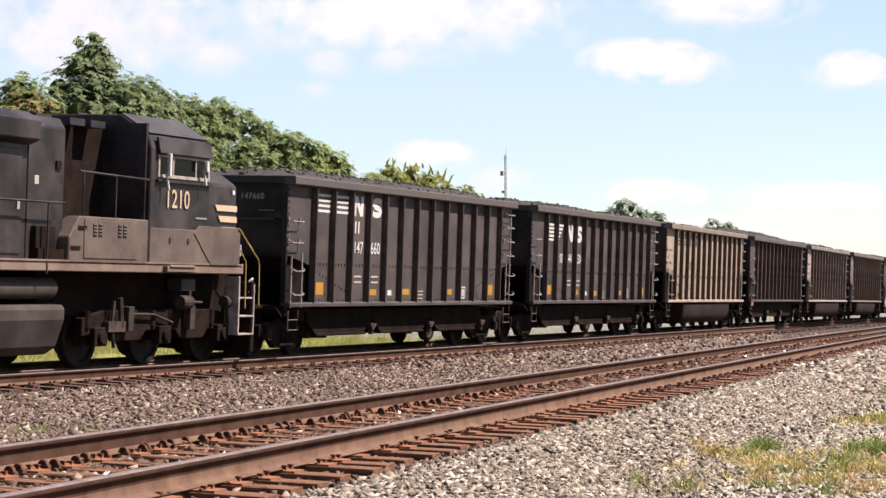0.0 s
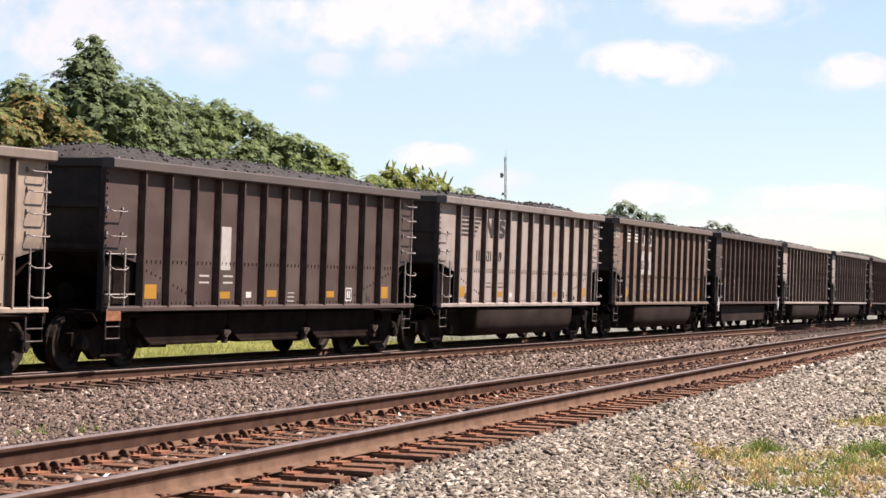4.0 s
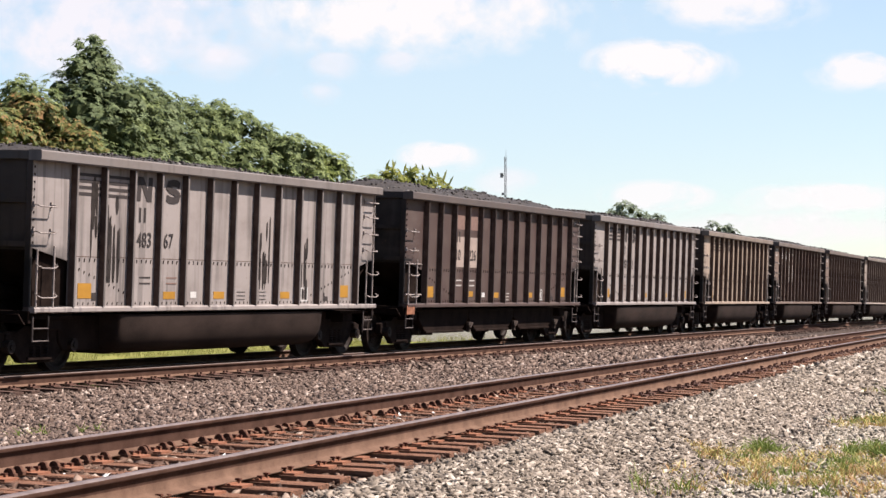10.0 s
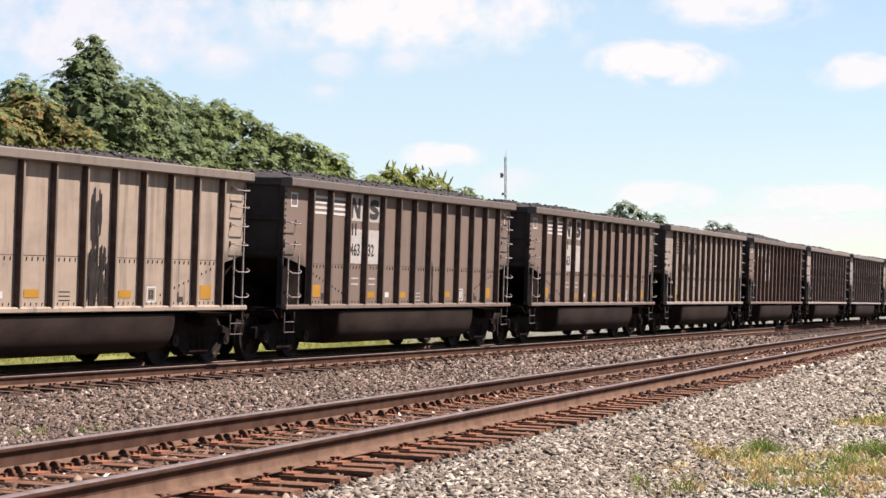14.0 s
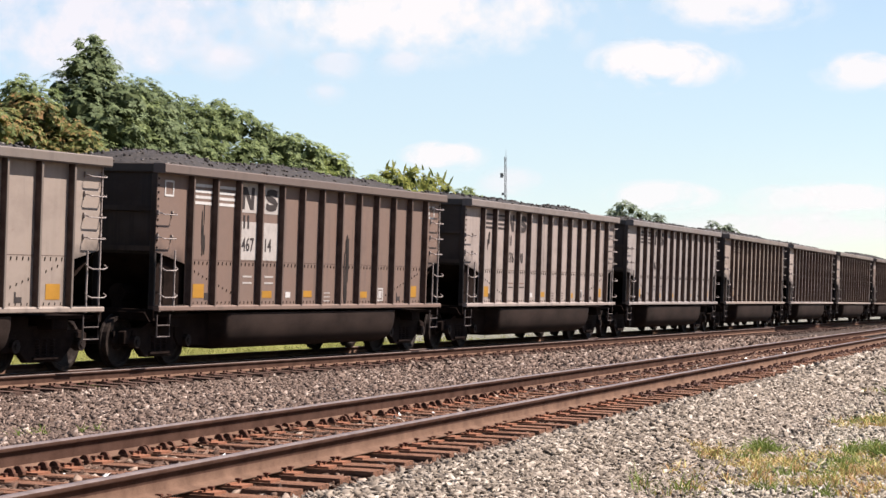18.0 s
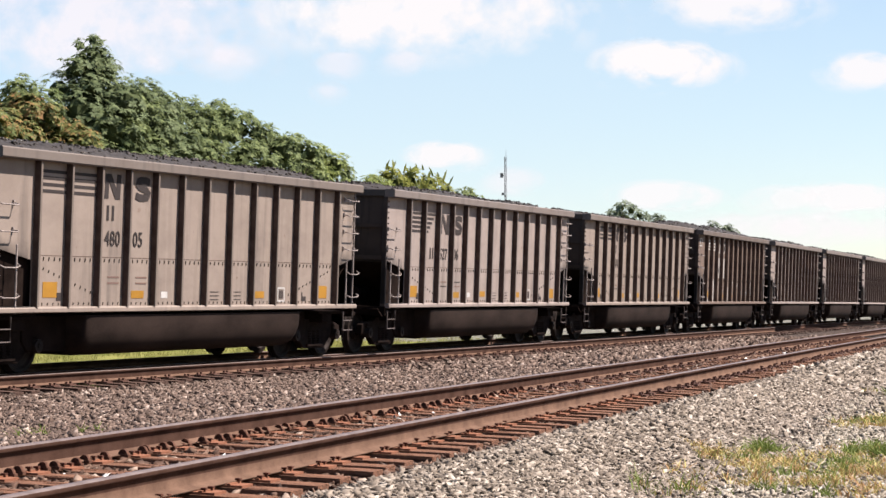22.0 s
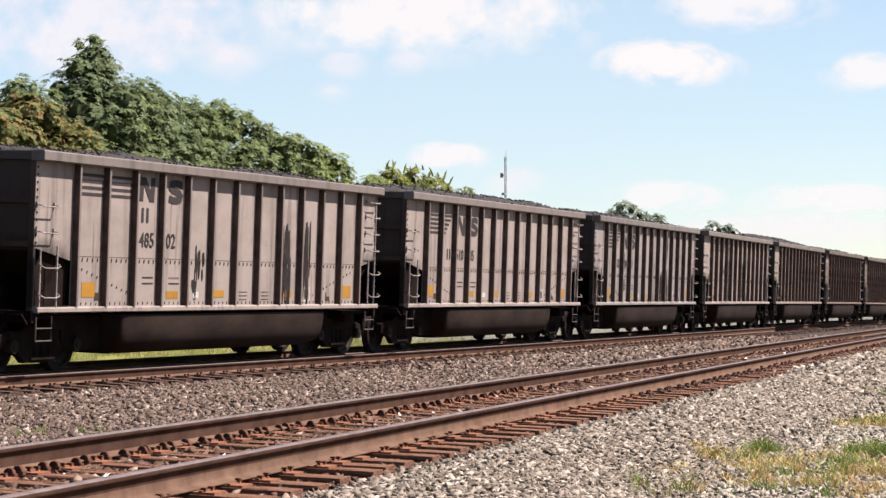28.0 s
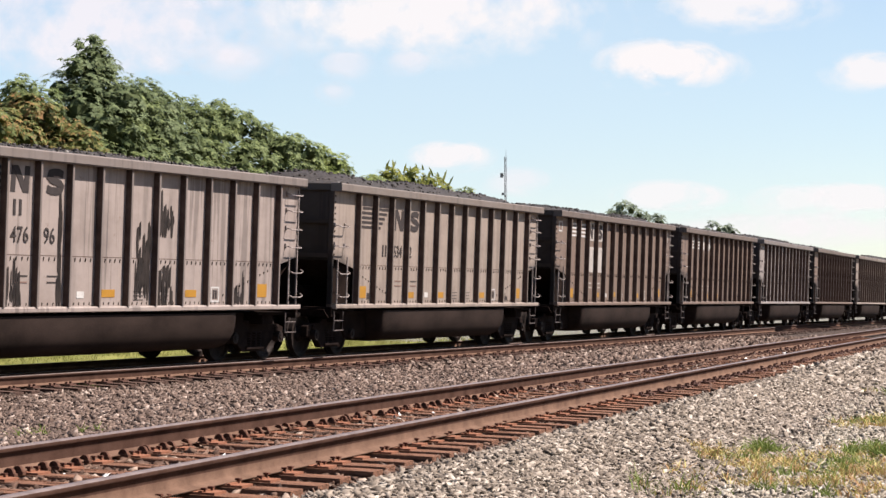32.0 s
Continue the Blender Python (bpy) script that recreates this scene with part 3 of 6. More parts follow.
def side_sheet(side):
    sh = Shape()
    y0, y1 = sorted((side * 1.475, side * 1.455))
    sh.prism([(-END, 2.04), (RIB0 - 0.04, 1.84), (RIB0 - 0.04, 1.02), (RIB_END + 0.04, 1.02), (RIB_END + 0.04, 1.84), (END, 2.04), (END, 3.46), (-END, 3.46)], "y", y0, y1)
    if side < 0:
        # a lap seam with leaning rivets under it, slanting rows over the slope sheets, a row over the sill
        for i in range(1, 13):
            x = bay(i) - 0.02
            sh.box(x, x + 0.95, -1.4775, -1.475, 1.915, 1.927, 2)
            for k in range(5):
                u = x + 0.10 + k * 0.175
                sh.prism([(u, 1.835), (u + 0.014, 1.835), (u + 0.030, 1.895), (u + 0.008, 1.895)], "y", -1.487, -1.475, 1)
                sh.prism([(u, 1.125), (u + 0.014, 1.125), (u + 0.026, 1.17), (u + 0.008, 1.17)], "y", -1.485, -1.475, 1)
        for k in range(12):
            for d in (-1, 1):
                u, z = d * (5.85 - k * 0.175), 1.73 - k * 0.042
                if abs(((u - RIB0) / RIBGAP) % 1 - 0.5) < 0.44:
                    sh.prism([(u, z), (u + 0.016, z), (u + 0.032, z + 0.045), (u + 0.012, z + 0.045)], "y", -1.487, -1.475, 1)
        for z in np.arange(2.1, 3.4, 0.12):
            sh.box(-7.205, -7.180, -1.490, -1.475, z, z + 0.035, 1)
            sh.box(7.180, 7.205, -1.490, -1.475, z, z + 0.035, 1)
    return sh.mesh("side_wall", [PAINT, CAST, RIB_SHADE_SEAM])


RIB_ME = Shape().prism([(-0.026, -1.46), (-0.026, -1.587), (0.026, -1.587), (0.026, -1.46)], "z", 1.10, 3.43, 1).prism([(-0.030, -1.585), (-0.030, -1.594), (-0.024, -1.600), (0.024, -1.600), (0.030, -1.594), (0.030, -1.585)], "z", 1.10, 3.43).mesh("rib", [PAINT, RIB_SHADE_SEAM])
CHORD_ME = Shape().prism([(-1.40, 3.44), (-1.625, 3.43), (-1.645, 3.455), (-1.645, 3.585), (-1.625, 3.605), (-1.40, 3.605)], "x", -7.272, 7.272).mesh("top_chord", PAINT)
SILL_ME = Shape().prism([(-1.42, 0.95), (-1.565, 0.95), (-1.585, 0.965), (-1.585, 1.02), (-1.565, 1.045), (-1.42, 1.05)], "x", -END, END).mesh("side_sill", PAINT)
SILL_ME.transform(Matrix.Translation((0, 0, 0.06)))
CHORD_ME.transform(Matrix.Translation((0, 0, -0.022)))
WALL_NEAR, WALL_FAR = side_sheet(-1), side_sheet(1)


def end_sheet():
    sh = Shape()
    sh.box(-7.44, -7.41, -1.40, 1.40, 2.0, 3.46)
    return sh.mesh("end_wall", PAINT)


# black slope sheet and an added black sheet paint the shade under the end
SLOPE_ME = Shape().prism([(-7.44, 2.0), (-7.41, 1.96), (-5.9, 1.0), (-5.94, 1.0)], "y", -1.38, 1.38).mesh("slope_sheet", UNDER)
SHADE_SHEET_ME = Shape().prism([(-5.95, 0.96), (-7.25, 0.96), (-7.3, 1.7), (-7.1, 2.02), (-6.2, 2.0), (-5.95, 1.9)], "y", -1.385, -1.36).mesh("gusset", UNDER)
END_RIB = Shape().box(-7.50, -7.44, -1.36, 1.36, 0, 0.09).mesh("end_rib", PAINT)


END_ME = end_sheet()
END_CHORD = Shape().box(-7.53, -7.40, -1.395, 1.395, 3.43, 3.58).mesh("end_chord", PAINT, bevel=0.01)
POST_ME = Shape().box(-7.51, -7.44, -1.472, -1.36, 1.0, 3.44).mesh("corner_post", PAINT, bevel=0.01)
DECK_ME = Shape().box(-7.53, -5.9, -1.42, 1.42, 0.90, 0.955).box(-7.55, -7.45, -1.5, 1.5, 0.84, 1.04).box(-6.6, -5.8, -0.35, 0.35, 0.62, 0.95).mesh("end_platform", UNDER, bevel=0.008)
for me in (END_ME, END_RIB, END_CHORD, POST_ME, SLOPE_ME, SHADE_SHEET_ME, DECK_ME):
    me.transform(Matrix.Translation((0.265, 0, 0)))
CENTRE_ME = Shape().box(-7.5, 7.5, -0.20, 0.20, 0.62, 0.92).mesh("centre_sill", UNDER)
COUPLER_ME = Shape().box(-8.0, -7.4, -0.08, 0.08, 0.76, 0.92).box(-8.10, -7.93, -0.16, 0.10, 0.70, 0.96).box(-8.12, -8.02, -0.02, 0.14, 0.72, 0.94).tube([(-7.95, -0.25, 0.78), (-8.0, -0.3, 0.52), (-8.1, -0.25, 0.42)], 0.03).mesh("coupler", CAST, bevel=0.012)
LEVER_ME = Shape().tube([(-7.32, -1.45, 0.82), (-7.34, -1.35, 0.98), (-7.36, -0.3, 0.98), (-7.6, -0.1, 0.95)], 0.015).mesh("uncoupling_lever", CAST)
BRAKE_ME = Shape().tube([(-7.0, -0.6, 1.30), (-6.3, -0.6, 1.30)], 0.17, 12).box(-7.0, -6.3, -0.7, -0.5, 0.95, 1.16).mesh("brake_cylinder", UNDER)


# added black blocks closing the view through the truck, in place of brake gear
BLOCKER_ME = Shape().box(-7.0, -5.2, -0.62, 0.62, 0.36, 0.92).box(-6.45, -5.95, -1.36, 1.36, 0.72, 0.94).prism([(-5.65, 0.94), (-5.62, 0.52), (-5.45, 0.36), (-4.05, 0.34), (-4.05, 0.94)], "y", -1.10, 1.10).tube([(-6.95, -1.05, 0.88), (-5.3, -1.05, 0.88)], 0.05).mesh("brake_rigging", UNDER, bevel=0.015)


def tub_mesh():
    """Long rounded tub between the trucks."""
    half = [(1.52, 0.96), (1.52, 0.82), (1.51, 0.68), (1.48, 0.55), (1.43, 0.44), (1.34, 0.355), (1.22, 0.30), (1.05, 0.27)]
    prof = [(-a, b) for a, b in half] + half[::-1]
    n = len(prof)
    xs = [(-4.22, 0.22), (-4.17, 0.10), (-4.08, 0.03), (-3.95, 0.0), (4.25, 0.0), (4.38, 0.03), (4.47, 0.10), (4.52, 0.22)]
    V = [(x, a * (1 - 0.12 * u), b + (0.96 - b) * u) for x, u in xs for a, b in prof]
    F = [(k * n + j, k * n + j + 1, (k + 1) * n + j + 1, (k + 1) * n + j) for k in range(len(xs) - 1) for j in range(n - 1)]
    F += [tuple(range(n)), tuple(range((len(xs) - 1) * n, len(xs) * n))]
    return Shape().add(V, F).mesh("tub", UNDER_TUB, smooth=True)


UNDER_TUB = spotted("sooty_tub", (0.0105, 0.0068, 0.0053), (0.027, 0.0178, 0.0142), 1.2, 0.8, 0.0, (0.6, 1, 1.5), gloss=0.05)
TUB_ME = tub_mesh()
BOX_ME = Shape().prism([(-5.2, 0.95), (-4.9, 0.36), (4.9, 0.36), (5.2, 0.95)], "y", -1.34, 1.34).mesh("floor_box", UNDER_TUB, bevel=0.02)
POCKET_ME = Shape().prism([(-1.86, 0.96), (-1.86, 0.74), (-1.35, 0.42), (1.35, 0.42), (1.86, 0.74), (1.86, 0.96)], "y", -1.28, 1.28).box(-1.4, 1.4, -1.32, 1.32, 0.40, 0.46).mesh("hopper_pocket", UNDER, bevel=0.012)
GATE_ME = Shape().box(-0.06, 0.06, -1.44, -1.36, 0.40, 0.62).tube([(-0.05, -1.46, 0.5), (0.12, -1.46, 0.62)], 0.025).box(-0.1, 0.16, -1.45, -1.38, 0.56, 0.64).mesh("gate_latch", GEAR)


def truck_parts():
    frame = Shape()
    prof = [(-1.16, 0.42), (-1.16, 0.64), (-0.95, 0.70), (-0.60, 0.70), (-0.40, 0.78), (0.40, 0.78), (0.60, 0.70), (0.95, 0.70), (1.16, 0.64), (1.16, 0.42),
            (1.02, 0.42), (0.98, 0.55), (0.80, 0.55), (0.76, 0.42), (0.45, 0.18), (-0.45, 0.18), (-0.76, 0.42), (-0.80, 0.55), (-0.98, 0.55), (-1.02, 0.42)]
    frame.prism(prof, "y", -0.07, 0.07)
    frame.box(-0.34, 0.34, -0.11, 0.09, 0.22, 0.28).box(-0.95, -0.80, -0.10, 0.06, 0.56, 0.66).box(0.80, 0.95, -0.10, 0.06, 0.56, 0.66)
    springs = Shape()
    turns = [(0.085, 0.29 + k * 0.05) for k in range(6)]
    ringed = [(r + d, z + h) for r, z in turns for d, h in ((0.0, -0.012), (0.0, 0.012), (-0.03, 0.02))]
    springs.add([(r * math.cos(a), r * math.sin(a), z) for r, z in ringed for a in (math.pi * j / 4 for j in range(8))],
                [(k * 8 + j, k * 8 + (j + 1) % 8, k * 8 + 8 + (j + 1) % 8, k * 8 + 8 + j) for k in range(len(ringed) - 1) for j in range(8)])
    bolster = Shape().box(-0.22, 0.22, -1.05, 1.05, 0.52, 0.72)
    cap = Shape().tube([(0, -0.10, WHEEL_R), (0, 0.04, WHEEL_R)], 0.11, 10).tube([(0, -0.12, WHEEL_R), (0, -0.09, WHEEL_R)], 0.05, 6)
    axle = Shape()
    axle.tube([(0, -1.08, 0), (0, 1.08, 0)], 0.075, 8)
    for d in (-1, 1):
        ring = [(WHEEL_R + 0.028, 0.68), (WHEEL_R + 0.022, 0.712), (WHEEL_R, 0.722), (WHEEL_R - 0.006, 0.81), (WHEEL_R - 0.07, 0.815), (WHEEL_R - 0.10, 0.77), (0.16, 0.745), (0.13, 0.83), (0.0, 0.83),
                (0.0, 0.66), (0.13, 0.66), (0.16, 0.715), (WHEEL_R - 0.10, 0.73), (WHEEL_R - 0.07, 0.68)]
        n, k = len(ring), 28
        V = [(r * math.cos(2 * math.pi * j / k), d * y, r * math.sin(2 * math.pi * j / k)) for j in range(k) for r, y in ring]
        F = [(j * n + i, j * n + (i + 1) % n, ((j + 1) % k) * n + (i + 1) % n, ((j + 1) % k) * n + i) for j in range(k) for i in range(n) if not (i == 8)]
        axle.add(V, F)
        axle.box(0.20, 0.29, d * 0.80 - 0.012, d * 0.80 + 0.012, -0.05, 0.05)
    return (frame.mesh("side_frame", CAST, bevel=0.012), springs.mesh("spring", CAST), bolster.mesh("bolster", CAST),
            cap.mesh("bearing_cap", WHEEL), axle.mesh("wheelset", WHEEL, smooth=False))


FRAME_ME, SPRING_ME, BOLSTER_ME, CAP_ME, AXLE_ME = truck_parts()
SHOE_ME = Shape().box(-0.52, -0.44, -0.82, -0.70, 0.30, 0.56).box(0.44, 0.52, -0.82, -0.70, 0.30, 0.56).box(-0.48, -0.40, -0.8, 0.8, 0.36, 0.44).box(0.40, 0.48, -0.8, 0.8, 0.36, 0.44).mesh("brake_beam", CAST)


def truck(parent, x):
    t = part("truck", BOLSTER_ME, None, parent, "dark cast-steel two-axle truck", pose(x, 0, 0))
    for d in (-1, 1):
        part("side_frame", FRAME_ME, None, t, "", pose(0, d * 1.0, 0))
    for u in (-0.2, 0.0, 0.2):
        part("spring", SPRING_ME, None, t, "", pose(u, -1.02, 0))
    for u in (-0.89, 0.89):
        part("bearing_cap", CAP_ME, None, t, "", pose(u, -1.07, 0))
        part("wheelset", AXLE_ME, None, t, "worn steel wheels on an axle", pose(u, 0, WHEEL_R))
    part("brake_beam", SHOE_ME, None, t)
    return t


STILE_ME = Shape().box(-0.016, 0.016, -1.58, -1.55, 1.0, 2.02).box(0.525, 0.555, -1.58, -1.55, 1.0, 2.08).mesh("ladder", LADDER, bevel=0.006)
TALL_ME = Shape().box(-0.016, 0.016, -1.58, -1.55, 1.0, 2.02).box(0.525, 0.555, -1.50, -1.45, 1.0, 3.42).mesh("ladder", LADDER, bevel=0.006)
RUNG_ME = Shape().tube([(-0.03, -1.56, 0.04), (-0.03, -1.62, 0.0), (0.08, -1.63, -0.03), (0.46, -1.63, -0.03), (0.57, -1.62, 0.0), (0.57, -1.56, 0.04)], 0.012).mesh("rung", LADDER)
GRAB_ME = Shape().box(-0.05, -0.01, -1.46, -1.42, 0.0, 0.09).box(0.50, 0.54, -1.46, -1.42, 0.0, 0.09).tube([(-0.03, -1.42, 0.05), (-0.03, -1.54, 0.03), (0.0, -1.555, 0.015), (0.49, -1.555, 0.015), (0.52, -1.54, 0.03), (0.52, -1.42, 0.05)], 0.012).mesh("grab_iron", LADDER)
GRAB_ME.transform(Matrix.Translation((0, -0.05, 0)))
STEP_ME = Shape().tube([(-0.02, -1.52, 0.96), (-0.02, -1.52, 0.56), (0.48, -1.52, 0.56), (0.48, -1.52, 0.96)], 0.018).tube([(-0.02, -1.52, 0.76), (0.48, -1.52, 0.76)], 0.014).mesh("step", STEP_STEEL)


def coal_mesh(seed):
    """A heap of coal filling the car, with lumps on it."""
    rng = np.random.RandomState(seed)
    heap = (0.27, 0.34, 0.30, 0.25, 0.37, 0.31)[seed]
    xs, ys = np.linspace(-7.14, 7.14, 60), np.linspace(-1.40, 1.40, 13)
    X, Y = np.meshgrid(xs, ys, indexing="ij")
    wave = sum(rng.uniform(0.3, 1) * np.sin(X * rng.uniform(0.3, 1.5) + rng.uniform(0, 6)) for _ in range(4)) / 4
    cross = np.clip(1.02 - np.abs(Y / 1.40) ** 2.2, 0, 1) ** 0.8
    ends = np.clip((7.15 - np.abs(X)) / 1.3, 0, 1) ** 0.7
    Z = 3.46 + cross * ends * (heap + 0.12 * wave) + rng.uniform(-0.02, 0.03, X.shape)
    n, m = X.shape
    k = np.arange(n - 1)[:, None] * m + np.arange(m - 1)[None]
    F = np.stack([k, k + m, k + m + 1, k + 1], -1).reshape(-1, 4)
    V = np.stack([X, Y, Z], -1).reshape(-1, 3)
    g = 1500
    px, py = rng.uniform(-7.0, 7.0, g), rng.uniform(-1.36, 1.2, g)
    i, j = np.clip(((px + 7.14) / 14.28 * 59).astype(int), 0, 59), np.clip(((py + 1.40) / 2.80 * 12).astype(int), 0, 12)
    size = rng.uniform(0.012, 0.032, g)
    c = CUBE[None] * (1 + rng.uniform(-0.4, 0.3, (g, 8, 3))) * size[:, None, None]
    W = c + np.stack([px, py, Z[i, j] + 0.01], -1)[:, None]
    G = (np.arange(g) * 8)[:, None, None] + CUBE_FACES[None] + len(V)
    return raw_mesh("coal_bed", V, F, COAL_BED), raw_mesh("loose_coal", W.reshape(-1, 3), G.reshape(-1, 4) - len(V), COAL)


COALS = [coal_mesh(k) for k in range(6)]


def build_car(kind):
    """One car with all its parts; the coat comes from each object's colour."""
    car = empty("coal_car", "coal car", "rail car", "coal cars of the train")
    flip = Matrix.Rotation(math.pi, 4, "Z")
    part("side_wall", WALL_NEAR, None, car)
    part("side_wall", WALL_FAR, None, car)
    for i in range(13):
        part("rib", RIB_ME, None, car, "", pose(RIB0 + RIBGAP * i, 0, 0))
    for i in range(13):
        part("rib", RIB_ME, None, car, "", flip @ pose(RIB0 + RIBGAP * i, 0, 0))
    for m in (Matrix(), flip):
        part("top_chord", CHORD_ME, None, car, "", m)
        part("side_sill", SILL_ME, None, car, "", m)
        part("end_wall", END_ME, None, car, "", m)
        part("slope_sheet", SLOPE_ME, None, car, "", m)
        part("gusset", SHADE_SHEET_ME, None, car, "black sheet added for the shade under the slope sheet", m)
        part("end_rib", END_RIB, None, car, "", m @ pose(0, 0, 2.05))
        part("end_rib", END_RIB, None, car, "", m @ pose(0, 0, 2.75))
        part("end_chord", END_CHORD, None, car, "", m)
        part("end_platform", DECK_ME, None, car, "", m)
        part("coupler", COUPLER_ME, None, car, "dark knuckle coupler with air hose", m)
        part("uncoupling_lever", LEVER_ME, None, car, "", m)
        part("corner_post", POST_ME, None, car, "", m)
        part("brake_rigging", BLOCKER_ME, None, car, "black blocks added to close the view through the truck", m)
        part("corner_post", POST_ME, None, car, "", m @ Matrix.Diagonal((1, -1, 1, 1)))
    part("brake_cylinder", BRAKE_ME, None, car)
    part("centre_sill", CENTRE_ME, None, car)
    if kind == "tub":
        part("tub", TUB_ME, None, car, "sooty rounded tub under the floor")
    elif kind == "box":
        part("floor_box", BOX_ME, None, car, "dark boxed floor")
    else:
        for x in (-3.75, 0.0, 3.75):
            p = part("hopper_pocket", POCKET_ME, None, car, "sooty sloping hopper pocket", pose(x, 0, 0))
            part("gate_latch", GATE_ME, None, p, "", pose(1.5, 0, 0))
    for x in (-6.2, 6.2):
        truck(car, x)
    for x, grabs in ((-7.175, (2.26, 2.68)), (6.66, (2.20, 2.55, 2.90, 3.22))):
        lad = part("ladder", STILE_ME if x < 0 else TALL_ME, None, car, "pale steel end ladder", pose(x, 0, 0))
        for z in (1.28, 1.75):
            part("rung", RUNG_ME, None, lad, "", pose(0, 0, z))
        part("step", STEP_ME, None, lad, "", pose(0.02, 0, 0))
        for z in grabs:
            part("grab_iron", GRAB_ME, None, car, "", pose(x, 0, z))
    return car


def mark(car, name, material, x, z, w, h, label="", slant=0.0, depth=0.0):
    """A flat stencil on the side sheet, w by h, its lower corner at x, z."""
    y = WALL - 0.003 - depth
    sh = Shape().prism([(x, z), (x + w, z), (x + w + slant, z + h), (x + slant, z + h)], "y", y - 0.003, y + 0.002)
    return part(name, sh, material, car, label)


def markings(car, style, ink, left, right, patch, seed, sheets=True):
    rng = random.Random(seed)
    coat_ink = ink
    b = [bay(i) for i in range(14)]
    if style == "flag":
        for k in range(5):
            z = 3.10 - k * 0.10
            mark(car, "logo_bar", ink, b[1] + 0.34 - k * 0.045, z, 0.60 + k * 0.045, 0.055)
            mark(car, "logo_bar", ink, b[2] + 0.20, z, 0.70 - k * 0.12, 0.055)
        for x, w, lean in ((0.22, 0.15, 0.03), (0.66, 0.20, -0.40), (0.68, 0.17, 0.03)):
            mark(car, "logo_shape", ink, b[3] + x, 2.70, w, 0.46, "", lean, 0.002 * (lean < 0))
        base = 2.70
        big = b[4] + 0.26
    elif style:
        for k in range(4):
            z = 3.24 - k * 0.105
            mark(car, "logo_bar", ink, b[1] + 0.16, z, 0.76, 0.052)
            mark(car, "logo_bar", ink, b[2] + 0.16, z, 0.76, 0.052)
        ink = DARKMARK if patch else ink
        for x, w, lean in ((0.20, 0.14, 0.03), (0.58, 0.18, -0.34), (0.60, 0.15, 0.03)):
            mark(car, "logo_shape", ink, b[3] + x, 2.90, w, 0.42, "", lean, 0.002 * (lean < 0))
        base = 2.90
        big = b[4] + 0.26
    if style:
        curl = Shape()
        k = 0.46 if style == "flag" else 0.42
        path = [(0.52, 0.78), (0.40, 0.86), (0.24, 0.86), (0.10, 0.80), (0.07, 0.68), (0.15, 0.58), (0.30, 0.51), (0.44, 0.43), (0.51, 0.32), (0.47, 0.20), (0.34, 0.14), (0.18, 0.14), (0.04, 0.22)]
        path = [Vector((u * 1.05, v * k)) for u, v in path]
        outer, inner = [], []
        for i, q in enumerate(path):
            d = (path[min(i + 1, len(path) - 1)] - path[max(i - 1, 0)]).normalized()
            n = Vector((-d.y, d.x)) * 0.062
            outer.append(q + n)
            inner.append(q - n)
        y = WALL - 0.010
        for i in range(len(path) - 1):
            quad = [outer[i], outer[i + 1], inner[i + 1], inner[i]]
            curl.add([(big + q.x, y, base + q.y) for q in quad], [(0, 1, 2, 3)])
        part("logo_shape", curl, ink, car)
    ink = coat_ink
    if patch:
        for i in (3, 4):
            mark(car, "number_panel", PATCH if style else DULL_PATCH, b[i] + 0.06, 1.95, 0.86, 0.72, "pale repainted panel", 0, -0.001)
            mark(car, "logo_panel", patch, b[i] + 0.06, 2.84, 0.86, 0.56, "pale panel behind the emblem", 0, -0.001)
    if left:
        text_ink = DARKMARK if patch else ink
        flag = style == "flag"
        z = 2.12
        bars = (b[2] + 0.56, 2.12) if flag else (b[3] + 0.30, 2.54)
        for u in (0.0, 0.18):
            mark(car, "reporting_mark", text_ink, bars[0] + u, bars[1], 0.075, 0.25, "", 0, 0.003)
        for text, x in ((left, b[3] + 0.24), (right, b[4] + 0.24)):
            me = lettering(text, 0.36, text_ink)
            part("car_number", me, None, car, "stencilled car number", Matrix.Translation((x, WALL - 0.010, z)))
    for i, w, h, z in ((1, 0.46, 0.25, 1.24), (4, 0.46, 0.13, 1.24), (6, 0.46, 0.13, 1.24), (9, 0.44, 0.13, 1.24), (12, 0.44, 0.25, 1.23)):
        if sheets and (i in (1, 12) or rng.random() < 0.85):
            mark(car, "yellow_reflector", YELLOW, b[i] + 0.22 + rng.uniform(-0.04, 0.1), z + rng.uniform(-0.02, 0.02), w, h, "yellow reflective sheet")
    x = b[10] + 0.25
    for dx, dz, w, h in ((0, 0, 0.34, 0.03), (0, 0.25, 0.34, 0.03), (0, 0, 0.035, 0.28), (0.305, 0, 0.035, 0.28)):
        mark(car, "stencil_frame", WHITE, x + dx, 1.16 + dz, w, h, "", 0, 0.002 * (w < 0.1))
    mark(car, "stencil_block", DARKMARK if ink is not WHITE else WHITE, x + 0.09, 1.22, 0.07, 0.16)
    mark(car, "stencil_block", DARKMARK if ink is not WHITE else WHITE, x + 0.19, 1.22, 0.07, 0.16)
    mark(car, "stencil_block", WHITE, b[5] + 0.36, 1.24, 0.24, 0.11)
    mark(car, "stencil_block", DARKMARK, b[11] + 0.42, 1.17, 0.20, 0.09)
    mark(car, "stencil_block", DARKMARK, b[11] + 0.40, 1.17, 0.05, 0.17)
    mark(car, "stencil_frame", DARKMARK, b[1] + 0.72, 1.20, 0.16, 0.13)
